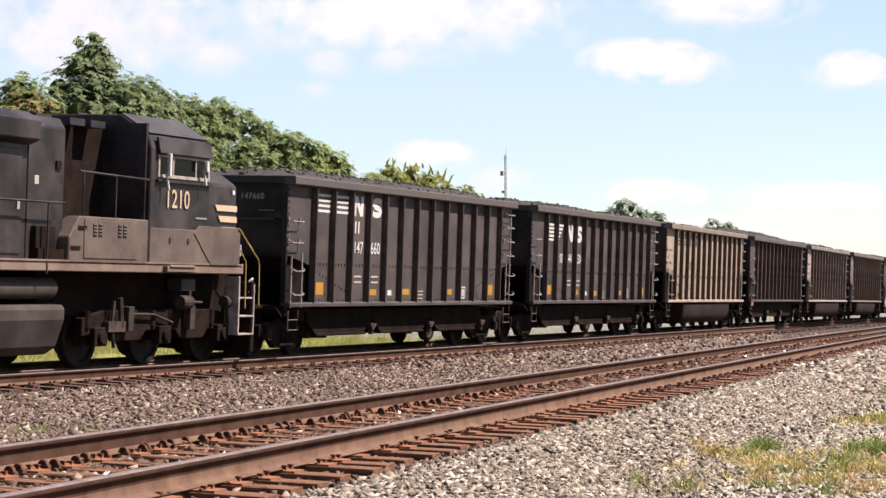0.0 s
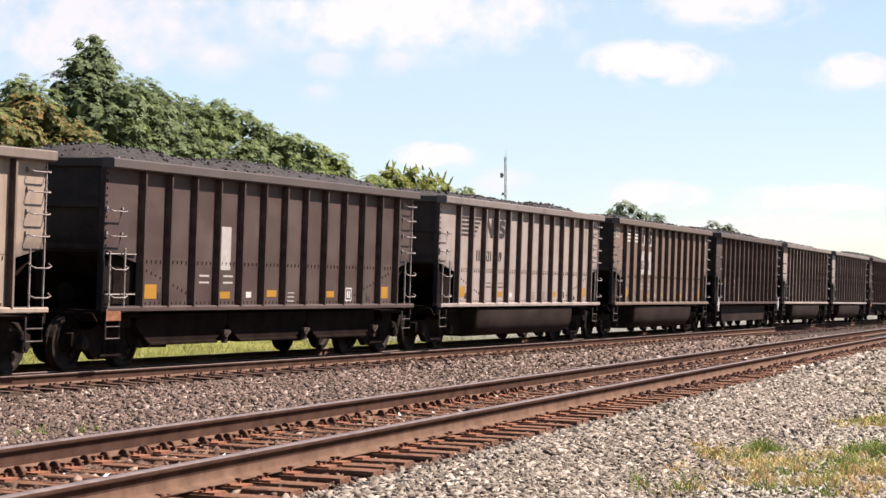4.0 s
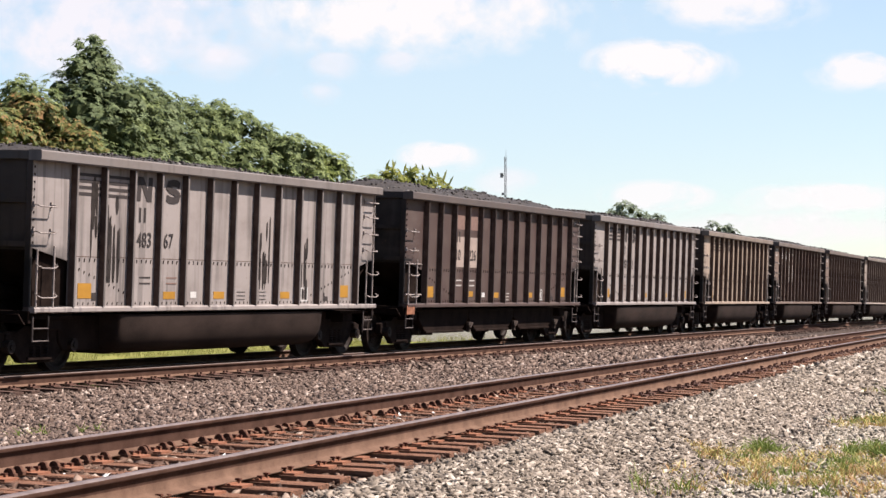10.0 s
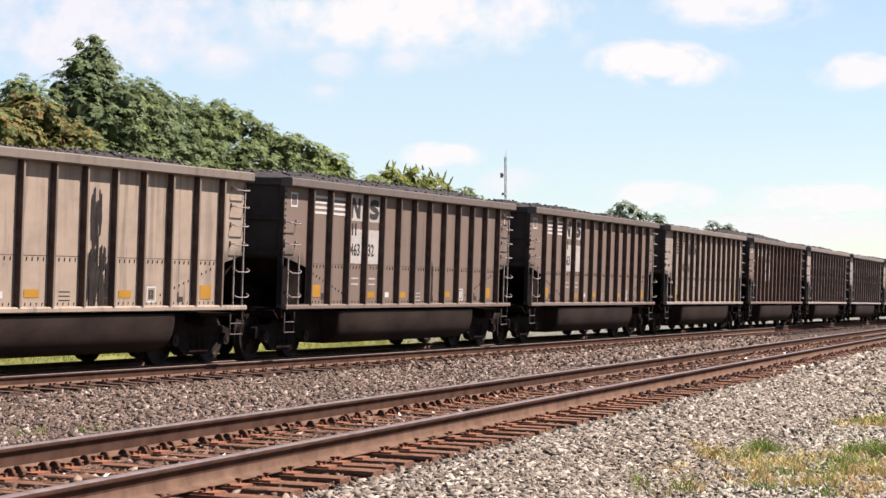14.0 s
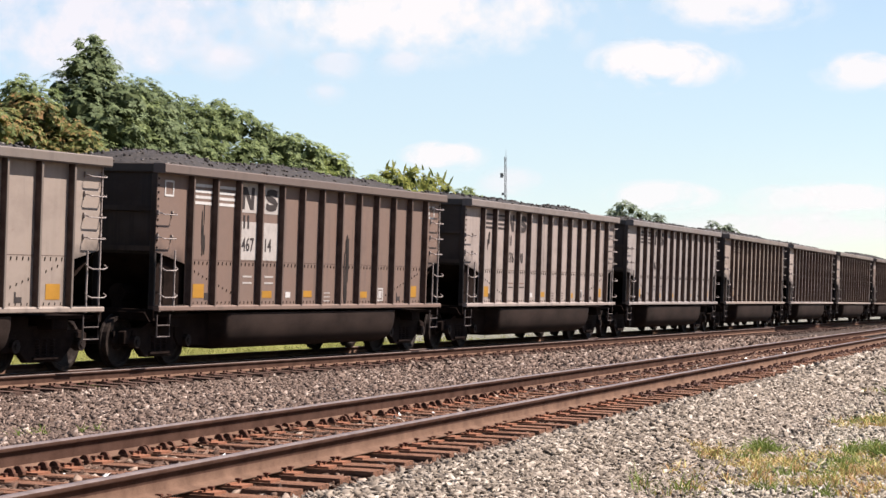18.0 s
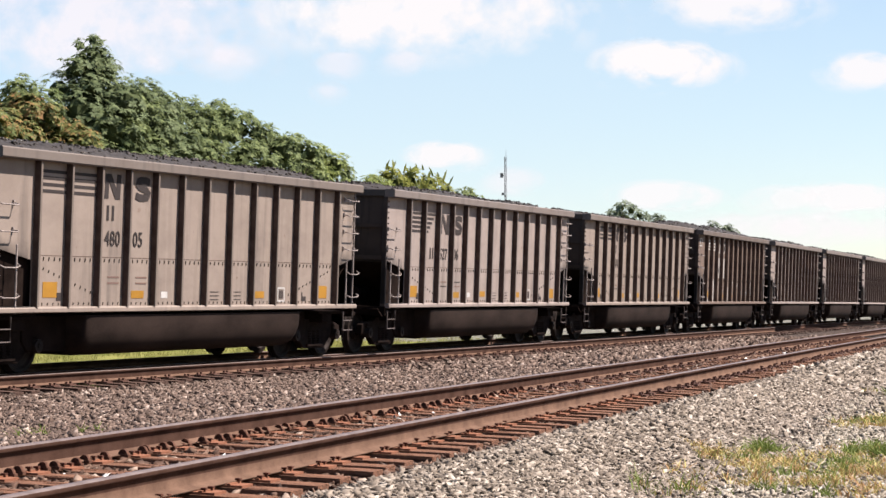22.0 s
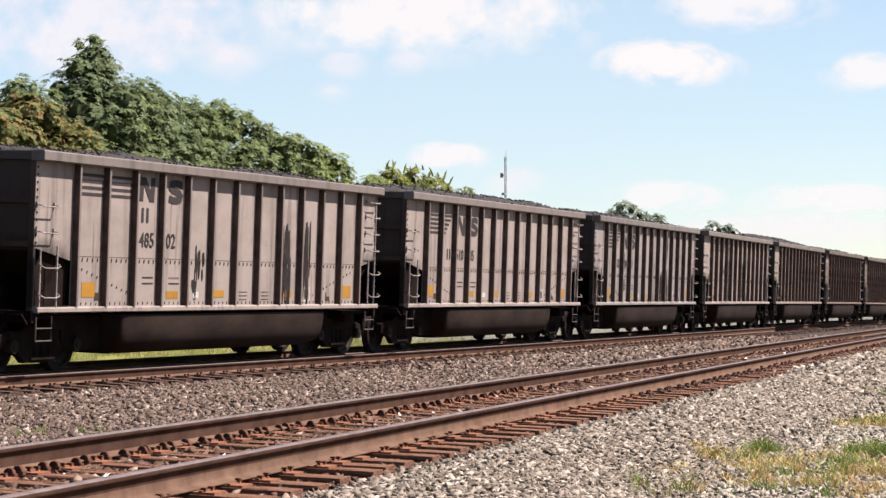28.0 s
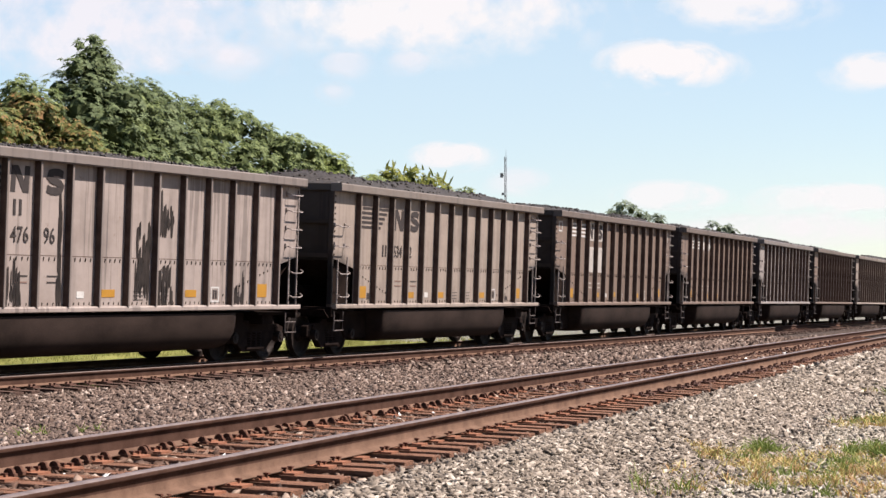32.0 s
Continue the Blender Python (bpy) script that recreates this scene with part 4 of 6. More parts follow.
    if ink is WHITE:
        for i in (3, 4):
            for z in (1.62, 1.50):
                mark(car, "stencil_line", PATCH, b[i] + 0.34, z, 0.42, 0.035)
        for z in (1.32, 1.24, 1.16):
            mark(car, "stencil_line", PATCH, b[7] + 0.3, z, 0.32, 0.022)
    else:
        for i in (3, 4):
            for z in (1.58, 1.48):
                mark(car, "stencil_line", PINKISH if rng.random() < 0.4 else DARKMARK, b[i] + 0.40, z, 0.40, 0.025)
        for z in (1.34, 1.27, 1.20):
            mark(car, "stencil_line", DARKMARK, b[7] + 0.3, z, 0.36, 0.014)
            mark(car, "stencil_line", DARKMARK, b[8] + 0.3, z, 0.30, 0.014)


LIGHT, GREY_C, WARM, TAN = (0.230, 0.184, 0.160), (0.208, 0.176, 0.160), (0.208, 0.163, 0.133), (0.245, 0.184, 0.138)
BROWN, REDBROWN, DARK, BLACK = (0.126, 0.087, 0.067), (0.126, 0.081, 0.062), (0.043, 0.025, 0.021), (0.030, 0.0235, 0.023)
SAY = {"LIGHT": "pale grey", "GREY_C": "grey", "WARM": "warm grey", "TAN": "tan", "BROWN": "brown", "REDBROWN": "reddish brown", "DARK": "dark brown", "BLACK": "black"}
COATS = {"LIGHT": LIGHT, "GREY_C": GREY_C, "WARM": WARM, "TAN": TAN, "BROWN": BROWN, "REDBROWN": REDBROWN, "DARK": DARK, "BLACK": BLACK}
# car, kind, coat, black runs, logo, number as it shows on either side of a rib, panel behind the number
FLEET = [
    (1, "hopper", "BLACK", 0.0, "old", "147", "660", ""), (2, "hopper", "BLACK", 0.0, "flag", "144", "950", ""),
    (3, "tub", "TAN", 0.0, "old", "517", "28", ""), (4, "hopper", "DARK", 0.0, "", "", "", ""),
    (5, "tub", "LIGHT", 0.15, "flag", "531", "49", ""), (6, "tub", "BROWN", 0.0, "old", "465", "52", "white"),
    (7, "box", "DARK", 0.0, "", "", "", ""), (8, "tub", "LIGHT", 0.0, "old", "486", "83", ""),
    (9, "tub", "GREY_C", 0.35, "old", "483", "67", ""), (10, "hopper", "DARK", 0.0, "", "10", "226", "pink"),
    (11, "tub", "GREY_C", 0.2, "old", "503", "62", ""), (12, "tub", "TAN", 0.3, "old", "501", "65", ""),
    (13, "tub", "BROWN", 0.1, "old", "463", "32", "white"), (14, "tub", "BROWN", 0.0, "old", "463", "", "white"),
    (15, "tub", "WARM", 0.1, "flag", "526", "90", ""), (16, "tub", "REDBROWN", 0.0, "old", "467", "14", "white"),
    (17, "tub", "LIGHT", 0.2, "old", "476", "90", ""), (18, "tub", "GREY_C", 0.15, "old", "496", "80", ""),
]
FLEET += [
    (19, "tub", "WARM", 0.1, "old", "480", "05", ""), (20, "tub", "LIGHT", 0.0, "flag", "527", "06", ""),
    (21, "tub", "WARM", 0.15, "old", "474", "6", ""), (22, "tub", "BROWN", 0.1, "old", "464", "81", "white"),
    (23, "tub", "LIGHT", 0.2, "flag", "", "", ""), (24, "tub", "LIGHT", 0.35, "old", "485", "02", ""),
    (25, "tub", "LIGHT", 0.3, "flag", "510", "05", ""), (26, "tub", "GREY_C", 0.4, "flag", "510", "01", ""),
    (27, "tub", "LIGHT", 0.4, "old", "476", "96", ""), (28, "tub", "WARM", 0.2, "flag", "534", "2", ""),
    (29, "tub", "BROWN", 0.3, "old", "", "", "white"), (30, "tub", "BROWN", 0.5, "old", "", "", ""),
    (31, "tub", "GREY_C", 0.3, "old", "", "", ""), (32, "tub", "BROWN", 0.2, "", "", "", ""),
    (33, "tub", "WARM", 0.2, "old", "", "", ""), (34, "tub", "DARK", 0.0, "", "", "", ""), (35, "tub", "GREY_C", 0.2, "", "", "", ""), (36, "tub", "WARM", 0.2, "", "", "", ""),
]
CARS, LOADS = [], []


def paint_car(car, coat, runs):
    c = COATS[coat]
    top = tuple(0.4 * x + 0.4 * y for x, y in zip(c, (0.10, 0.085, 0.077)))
    for o in car.children:
        kind = o.name.split(".")[0]
        if kind == "top_chord":
            o.color = (*top, runs * 0.5)
        # faces at the car's ends: their shade is put into a darker coat
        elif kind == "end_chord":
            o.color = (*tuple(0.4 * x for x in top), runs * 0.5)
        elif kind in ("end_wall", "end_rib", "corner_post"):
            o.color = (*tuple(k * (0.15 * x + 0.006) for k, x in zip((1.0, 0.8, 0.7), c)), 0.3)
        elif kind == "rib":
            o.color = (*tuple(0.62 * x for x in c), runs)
        else:
            o.color = (*c, runs)


def make_fleet():
    first = {}
    todo = []
    for row in FLEET:
        kind = row[1]
        if kind not in first:
            first[kind] = build_car(kind)
            todo.append((row, first[kind]))
        else:
            todo.append((row, copy_thing(first[kind], Matrix())))
    for (n, kind, coat, runs, logo, left, right, panel), car in todo:
        what = {"tub": "ribbed steel coal gondola with rounded tub", "hopper": "ribbed steel open coal hopper with sloping pockets", "box": "ribbed steel coal gondola with a boxed floor"}[kind]
        tagged(car, "dusty %s %s" % (SAY[coat], what))
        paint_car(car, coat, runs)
        ink = WHITE if coat in ("BROWN", "REDBROWN", "DARK", "BLACK") else DARKMARK
        markings(car, logo, ink, left, right, {"white": PATCH, "pink": PINKISH}.get(panel), n, n != 7)
        load = empty("coal_load", "heap of black coal filling an open rail car", "coal", "coal loads")
        part("coal_bed", COALS[n % 6][0], None, load)
        part("loose_coal", COALS[n % 6][1], None, load, "loose lumps of coal")
        CARS.append((n, car))
        LOADS.append((n, load))


make_fleet()
CAR = dict(CARS)


def extras():
    """What sets single cars apart."""
    one = CAR[1]
    part("car_number", lettering("147660", 0.17, PATCH), None, one, "stencilled car number on the end wall", pose(-7.187, -0.40, 3.12, 0, 0, -90))
    for z, w in ((2.98, 0.5), (2.89, 0.4), (2.80, 0.75), (2.72, 0.9)):
        part("stencil_line", Shape().box(-7.187, -7.179, -1.15, -1.15 + w * 0.85, z, z + 0.022), DARKMARK if z > 2.9 else FADED, one)
    for n in (6, 13, 14, 16, 22, 29):
        for x in (-6.95, 6.5):
            for dx, dz, w, h in ((0, 0, 0.36, 0.035), (0, 0.25, 0.36, 0.035), (0, 0, 0.04, 0.28), (0.32, 0, 0.04, 0.28)):
                mark(CAR[n], "stencil_frame", WHITE, x + dx, 3.02 + dz, w, h, "", 0, 0.002 * (w < 0.1))
    seven = CAR[7]
    for text, x in (("10", bay(2) + 0.30), ("317", bay(3) + 0.18)):
        part("car_number", lettering(text, 0.34, WHITE), None, seven, "stencilled car number", Matrix.Translation((x, WALL - 0.010, 1.66)))
    for u in (0.0, 0.18):
        mark(seven, "reporting_mark", WHITE, bay(2) + 0.32 + u, 2.14, 0.075, 0.23)
    for i, x, w, z, h in ((1, 0.30, 0.46, 1.15, 0.64), (3, 0.30, 0.30, 1.12, 0.50), (4, 0.10, 0.68, 1.08, 0.88), (5, 0.12, 0.58, 1.14, 0.17), (8, 0.10, 0.30, 1.20, 0.74), (9, 0.10, 0.50, 1.16, 0.13), (12, 0.12, 0.50, 1.18, 0.78)):
        mark(seven, "faded_panel", FADED, bay(i) + x, z, w, h, "faded grey repainted patch")
    mark(seven, "dull_panel", SIGNGREY, bay(8) + 0.41, 1.20, 0.26, 0.74, "dull grey repainted patch")
    for i, x, w, z, h in ((1, 0.30, 0.46, 1.80, 0.18), (4, 0.12, 0.60, 1.18, 0.15), (5, 0.12, 0.58, 1.315, 0.13), (9, 0.10, 0.50, 1.295, 0.15), (12, 0.14, 0.46, 1.71, 0.13), (12, 0.14, 0.46, 1.21, 0.14)):
        mark(seven, "yellow_reflector", YELLOW, bay(i) + x, z, w, h, "yellow reflective sheet", 0.0, 0.003)
    for i, x, w, z, h, lean in ((1, 0.25, 0.5, 1.08, 0.22, 0.0), (2, 0.1, 0.72, 1.1, 0.80, 0.03), (3, 0.05, 0.5, 1.1, 0.28, -0.1), (3, 0.1, 0.2, 1.36, 0.2, 0.05), (5, 0.2, 0.55, 1.1, 0.52, 0.02)):
        mark(CAR[22], "sprayed_patch", PATCH, bay(i) + x, z, w, h, "pale sprayed paint patch", lean)
    mark(CAR[4], "number_panel", PATCH, bay(4) + 0.22, 1.75, 0.42, 0.80, "pale repainted panel")
    for n in (4, 10):
        for m in (Matrix(), Matrix.Rotation(math.pi, 4, "Z")):
            for z in (1.98, 1.30):
                part("platform_rail", Shape().tube([(-7.20, -1.50, z), (-6.12, -1.50, z)], 0.015), LADDER, CAR[n], "thin grey platform handrail", m)
            part("corner_plate", Shape().box(-7.27, -6.75, -1.585, -1.57, 0.86, 1.06), PLATE, CAR[n], "rusty corner plate", m, bevel=0.004)
    rng = random.Random(9)
    for i in (6, 6, 7, 7, 8, 9, 10):
        x0 = bay(i) + rng.uniform(0.05, 0.3)
        pts = [(x0 + u * 0.10, WALL - 0.008, 1.5 + rng.uniform(-0.3, 0.45)) for u in range(6)]
        part("sprayed_line", Shape().tube(pts, 0.014, 4), WHITE, CAR[22], "thin white sprayed line")
    # tarry runs: clusters of narrow drips (car, bay, where in the bay, width, foot, head, drips)
    for n, i, x, w, z0, z1, count in ((27, 8, 0.10, 0.62, 1.06, 1.85, 26), (27, 8, 0.15, 0.5, 2.3, 3.2, 14), (27, 7, 0.3, 0.5, 1.2, 2.6, 12), (27, 3, 0.12, 0.40, 1.06, 1.9, 14), (27, 4, 0.62, 0.2, 1.1, 3.2, 7),
                                      (27, 11, 0.2, 0.5, 1.1, 2.0, 6), (26, 9, 0.1, 0.55, 1.06, 2.2, 26), (26, 9, 0.1, 0.5, 2.3, 3.3, 12), (26, 8, 0.4, 0.45, 1.06, 2.1, 18), (26, 3, 0.1, 0.5, 1.4, 2.6, 6), (24, 9, 0.1, 0.45, 1.1, 2.7, 14), (24, 10, 0.1, 0.4, 1.1, 2.9, 12),
                                      (24, 5, 0.2, 0.5, 1.2, 2.2, 6), (9, 2, 0.05, 0.5, 1.5, 3.3, 12), (9, 1, 0.6, 0.3, 1.9, 3.3, 6), (9, 8, 0.2, 0.5, 1.4, 2.8, 8), (9, 10, 0.1, 0.4, 1.2, 2.6, 8), (12, 8, 0.02, 0.78, 1.06, 2.15, 44), (12, 8, 0.22, 0.30, 1.9, 3.1, 9),
                                      (17, 1, 0.5, 0.2, 2.4, 2.9, 4), (13, 8, 0.2, 0.2, 1.1, 2.2, 8), (16, 8, 0.3, 0.2, 1.1, 2.6, 7), (16, 1, 0.5, 0.12, 2.0, 3.0, 5)):
        for k in range(int(count * 1.5)):
            h = (z1 - z0) * rng.uniform(0.15, 0.65)
            z = rng.uniform(z0, z1 - h) if rng.random() < 0.75 else z0
            t = rng.uniform(0.03, 0.12)
            u = bay(i) + x + rng.uniform(0, w)
            y = WALL - 0.0045 - 0.0002 * k
            sh = Shape().prism([(u + t * 0.3, z), (u + t * 0.7, z), (u + t, z + h * 0.4), (u + t * 0.8, z + h), (u + t * 0.1, z + h * 0.93), (u, z + h * 0.5)], "y", y - 0.002, y + 0.002)
            part("tar_run", sh, TAR, CAR[n], "black tarry run down the side" if k == 0 else "")
    for x in (-7.24, 6.94):
        part("bright_bracket", Shape().box(x, x + 0.3, -1.60, -1.53, 0.92, 1.10).box(x + 0.05, x + 0.2, -1.61, -1.54, 0.75, 1.25), WHITE, CAR[7], "white painted corner bracket", bevel=0.02)


def shorten():
    """Squeeze bodies and loads lengthwise to fit the camera's view; trucks keep their shape."""
    squeeze = Matrix.Diagonal((SHORT, 1, 1, 1))
    for n, thing in CARS + LOADS:
        for o in thing.children:
            if o.name.startswith("truck"):
                o.matrix_basis = Matrix.Translation((o.matrix_basis.translation.x * SHORT, 0, 0))
            else:
                o.matrix_basis = squeeze @ o.matrix_basis


TAR = spotted("tarry_black", (0.008, 0.0058, 0.005), (0.028, 0.021, 0.018), 4.0, 0.7)
FADED = plain("faded_grey_paint", (0.15, 0.14, 0.145), 0.8)
extras()
shorten()
# ---- locomotive ----
def build_loco():
    """Six-axle diesel, its cab end towards car 1. x = 0 is its coupler face on that side."""
    lo = empty("locomotive", "dusty black six-axle diesel locomotive with cream cab numbers", "locomotive")
    Y = -1.53
    part("underframe", Shape().box(-22.4, -1.45, -1.50, 1.50, 1.64, 1.80), LOCO_SILL, lo, "brown dusted side sill", bevel=0.015)
    part("walkway", Shape().box(-22.3, -1.5, -1.52, 1.52, 1.80, 1.83), LOCO_SILL, lo)
    # nose
    nose = Shape()
    nose.add([(-3.0, -1.42, 1.77), (-1.62, -1.42, 1.77), (-1.62, 1.42, 1.77), (-3.0, 1.42, 1.77),
              (-3.0, -1.30, 3.56), (-1.92, -1.15, 3.52), (-1.92, 1.15, 3.52), (-3.0, 1.30, 3.56),
              (-1.66, -1.40, 3.28), (-1.66, 1.40, 3.28), (-3.0, -1.42, 3.28), (-3.0, 1.42, 3.28)],
             [(0, 1, 8, 10), (10, 8, 5, 4), (3, 11, 9, 2), (11, 7, 6, 9), (1, 2, 9, 8), (8, 9, 6, 5), (4, 5, 6, 7), (0, 3, 2, 1), (0, 10, 11, 3), (10, 4, 7, 11)])
    part("nose", nose, LOCO, lo, "short black nose", bevel=0.03)
    # cab: chamfered roof
    cab = Shape()
    cab.prism([(-1.50, 1.77), (-1.50, 3.80), (-1.42, 4.04), (-0.85, 4.38), (0.85, 4.38), (1.42, 4.04), (1.50, 3.80), (1.50, 1.77)], "x", -5.28, -3.0)
    part("cab", cab, [LOCO], lo, "black cab with a sloping roof edge", bevel=0.02)
    part("roof_panel", Shape().prism([(-1.425, 4.05), (-0.86, 4.39), (-0.86, 4.405), (-1.44, 4.065)], "x", -5.25, -3.02), LOCO_ROOF, lo)
    part("side_panel", Shape().box(-5.26, -1.66, -1.512, -1.43, 1.78, 2.42), LOCO_DUST, lo, "brown dusted lower cab side", bevel=0.01)
    part("hatch", Shape().prism([(-3.6, 2.36), (-2.9, 1.80), (-1.75, 1.80), (-1.78, 2.5), (-3.4, 2.5)], "y", -1.528, -1.50), LOCO_DUST, lo, "", bevel=0.006)
    for x in (-4.55, -3.85):
        part("latch", Shape().box(x, x + 0.08, -1.53, -1.51, 2.18, 2.26), LOCO, lo)
    part("coupling_plate", Shape().box(-4.72, -3.62, -1.60, -1.50, 1.66, 1.77).tube([(-4.65, -1.60, 1.76), (-3.7, -1.60, 1.76)], 0.03), LOCO_SILL, lo, bevel=0.01)
    # cab window with visor and mirrors
    win = part("cab_window", Shape().box(-5.02, -3.05, -1.522, -1.49, 3.30, 3.36).box(-5.02, -3.05, -1.522, -1.49, 3.66, 3.70).box(-5.04, -4.98, -1.522, -1.49, 3.30, 3.70).box(-3.10, -3.04, -1.522, -1.49, 3.30, 3.70).box(-4.50, -4.45, -1.522, -1.49, 3.33, 3.68).box(-3.62, -3.57, -1.522, -1.49, 3.33, 3.68), LADDER, lo, "grey framed sliding cab window", bevel=0.006)
    for x0, x1 in ((-4.98, -4.50), (-4.45, -3.62), (-3.57, -3.10)):
        part("pane", Shape().box(x0, x1, -1.515, -1.503, 3.36, 3.66), GLASS, win, "dark window glass")
    part("sun_visor", Shape().prism([(-1.49, 4.0), (-1.53, 4.0), (-1.59, 3.73), (-1.55, 3.72)], "x", -5.10, -3.05), LOCO, lo)
    part("drip_rail", Shape().box(-5.1, -2.98, -1.56, -1.50, 3.22, 3.27), LOCO, lo, bevel=0.006)
    for x, z0, z1 in ((-4.90, 3.08, 3.72), (-3.46, 3.22, 3.66)):
        part("mirror", Shape().box(x, x + 0.075, -1.68, -1.62, z0 + 0.25, z1).tube([(x + 0.05, -1.64, z0), (x + 0.05, -1.58, z0 + 0.3)], 0.025), WHITE, lo, "bright metal mirror bracket", bevel=0.006)
    part("cab_number", lettering("1210", 0.46, CREAM), None, lo, "cream cab number", Matrix.Translation((-4.76, Y + 0.008, 2.79)) @ Matrix.Diagonal((1.0, 1, 1, 1)))
    part("stencil_line", Shape().box(-3.55, -3.1, -1.518, -1.51, 2.62, 2.65), SIGNGREY, lo)
    # cream bars on the nose
    for k in range(5):
        z = 2.80 - k * 0.20
        x0 = -2.62 + k * 0.14 + (0.05 if k > 2 else 0)
        part("nose_bar", Shape().prism([(x0 + 0.10, z), (-1.70, z), (-1.70, z + 0.11), (x0, z + 0.11)], "y", -1.440, -1.415), CREAM, lo, "cream painted bar", bevel=0.0)
    part("lamp_block", Shape().box(-1.86, -1.76, -1.42, -1.30, 3.12, 3.2), WHITE, lo)
    # doorway, cab back and long hood
    part("cab_back", Shape().box(-5.34, -5.26, -1.42, 1.42, 1.77, 4.22), LOCO, lo)
    # cabinet and sandbox in underframe black: the recess's shade put into their colour
    part("electrical_cabinet", Shape().box(-6.52, -5.3, -0.55, 0.55, 1.77, 4.2), UNDER, lo, bevel=0.02)
    hood = Shape().prism([(-1.30, 1.77), (-1.30, 3.95), (-1.18, 4.12), (1.18, 4.12), (1.30, 3.95), (1.30, 1.77)], "x", -21.2, -7.90)
    part("hood", hood, LOCO, lo, "black engine hood with scuffed panels", bevel=0.02)
    part("hood_door", Shape().box(-7.94, -7.86, -0.9, 0.9, 1.8, 4.05), LOCO, lo)
    part("sandbox", Shape().box(-7.90, -6.50, -0.62, 0.62, 1.77, 4.1), UNDER, lo, bevel=0.02)
    part("radiator_bulge", Shape().prism([(-1.30, 3.62), (-1.50, 3.70), (-1.52, 4.02), (-1.25, 4.15), (1.25, 4.15), (1.52, 4.02), (1.50, 3.70), (1.30, 3.62)], "x", -13.4, -9.02), LOCO, lo, bevel=0.02)
    for k in range(7):
        x = -10.3 - k * 1.15
        d = part("hood_panel", Shape().box(x, x + 1.05, -1.325, -1.30, 1.9, 3.55), LOCO, lo, "black hood door", bevel=0.01)
        part("latch", Shape().box(x + 0.9, x + 0.98, -1.34, -1.325, 2.6, 2.75), SILVER, d)
    part("hood_seam", Shape().box(-9.08, -9.05, -1.31, -1.29, 1.8, 3.62), UNDER, lo)
    part("label_plate", Shape().box(-8.85, -8.72, -1.31, -1.298, 3.02, 3.16), PATCH, lo)
    part("label_plate", Shape().box(-8.62, -8.42, -1.31, -1.298, 2.18, 2.28), PATCH, lo)
    part("label_plate", Shape().box(-7.25, -7.05, -0.634, -0.62, 3.62, 3.70), PATCH, lo)
    part("hook_block", Shape().box(-8.2, -8.05, -1.33, -1.30, 3.28, 3.42), UNDER, lo)
    # battery box beside the cab
    box = Shape().prism([(-8.05, 1.78), (-8.05, 2.20), (-7.72, 2.55), (-5.34, 2.55), (-5.34, 1.78)], "y", -1.52, -1.20)
    part("battery_box", box, LOCO_DUST, lo, "brown dusted battery box with louvres", bevel=0.02)
    part("box_door", Shape().box(-7.58, -5.75, -1.535, -1.52, 1.86, 2.50), LOCO_DUST, lo, bevel=0.006)
    for x in (-7.3, -7.12, -6.45, -6.27):
        for k in range(4):
            part("louvre", Shape().prism([(-1.535, 2.25 + k * 0.055), (-1.56, 2.25 + k * 0.055), (-1.535, 2.285 + k * 0.055)], "x", x, x + 0.13), LOCO_TANK, lo)
    for z in (2.00, 2.33):
        part("slot", Shape().box(-8.0 + (z - 2.0) * 0.7, -7.70 + (z - 2.0) * 0.6, -1.535, -1.52, z, z + 0.06), UNDER, lo)
    part("step_well", Shape().box(-8.9, -8.05, -1.45, -1.1, 1.78, 2.0).box(-8.9, -8.3, -1.4, -1.1, 2.0, 2.35), UNDER, lo)
    # handrails
    part("handrail", Shape().tube([(-7.75, -1.50, 3.28), (-5.35, -1.50, 3.24)], 0.020).tube([(-7.6, -1.50, 3.28), (-7.6, -1.50, 2.55)], 0.018).tube([(-6.5, -1.5, 3.26), (-6.5, -1.5, 2.55)], 0.018), LOCO, lo)
    part("handrail", Shape().tube([(-21, -1.50, 2.72), (-8.2, -1.50, 2.74)], 0.020), LOCO, lo)
    for k in range(7):
        part("rail_post", Shape().tube([(-8.7 - 1.9 * k, -1.50, 1.60), (-8.7 - 1.9 * k, -1.50, 2.74)], 0.022), LOCO, lo)
    part("front_handrail", Shape().tube([(-1.62, -1.46, 2.50), (-0.72, -1.46, 1.92), (-0.68, -1.46, 1.80), (-0.66, -1.46, 1.06)], 0.014, 8), RAILYELLOW, lo, "yellow corner handrail")
    part("front_handrail", Shape().tube([(-1.62, -1.50, 2.10), (-1.36, -1.50, 1.88), (-1.34, -1.50, 1.0)], 0.013, 8), RAILYELLOW, lo, "yellow step handrail")
    part("grab_bar", Shape().tube([(-0.98, -1.4, 1.20), (-0.98, -1.4, 1.52), (-0.82, -1.4, 1.58), (-1.0, -1.4, 1.3)], 0.016), SILVER, lo)
    # steps and pilot
    part("step_frame", Shape().box(-1.62, -1.57, -1.50, -1.2, 0.50, 1.6).box(-0.96, -0.92, -1.50, -1.2, 0.52, 1.45).box(-1.6, -0.92, -1.50, -1.2, 0.50, 0.53).box(-1.6, -0.92, -1.50, -1.2, 0.84, 0.87).box(-1.6, -0.92, -1.48, -1.2, 1.18, 1.21), LADDER, lo, "grey steel entry steps", bevel=0.005)
    part("pilot", Shape().box(-1.0, -0.86, -1.48, 1.48, 0.16, 1.5).box(-0.95, -0.45, -1.46, -0.9, 0.98, 1.06), UNDER, lo, bevel=0.02)
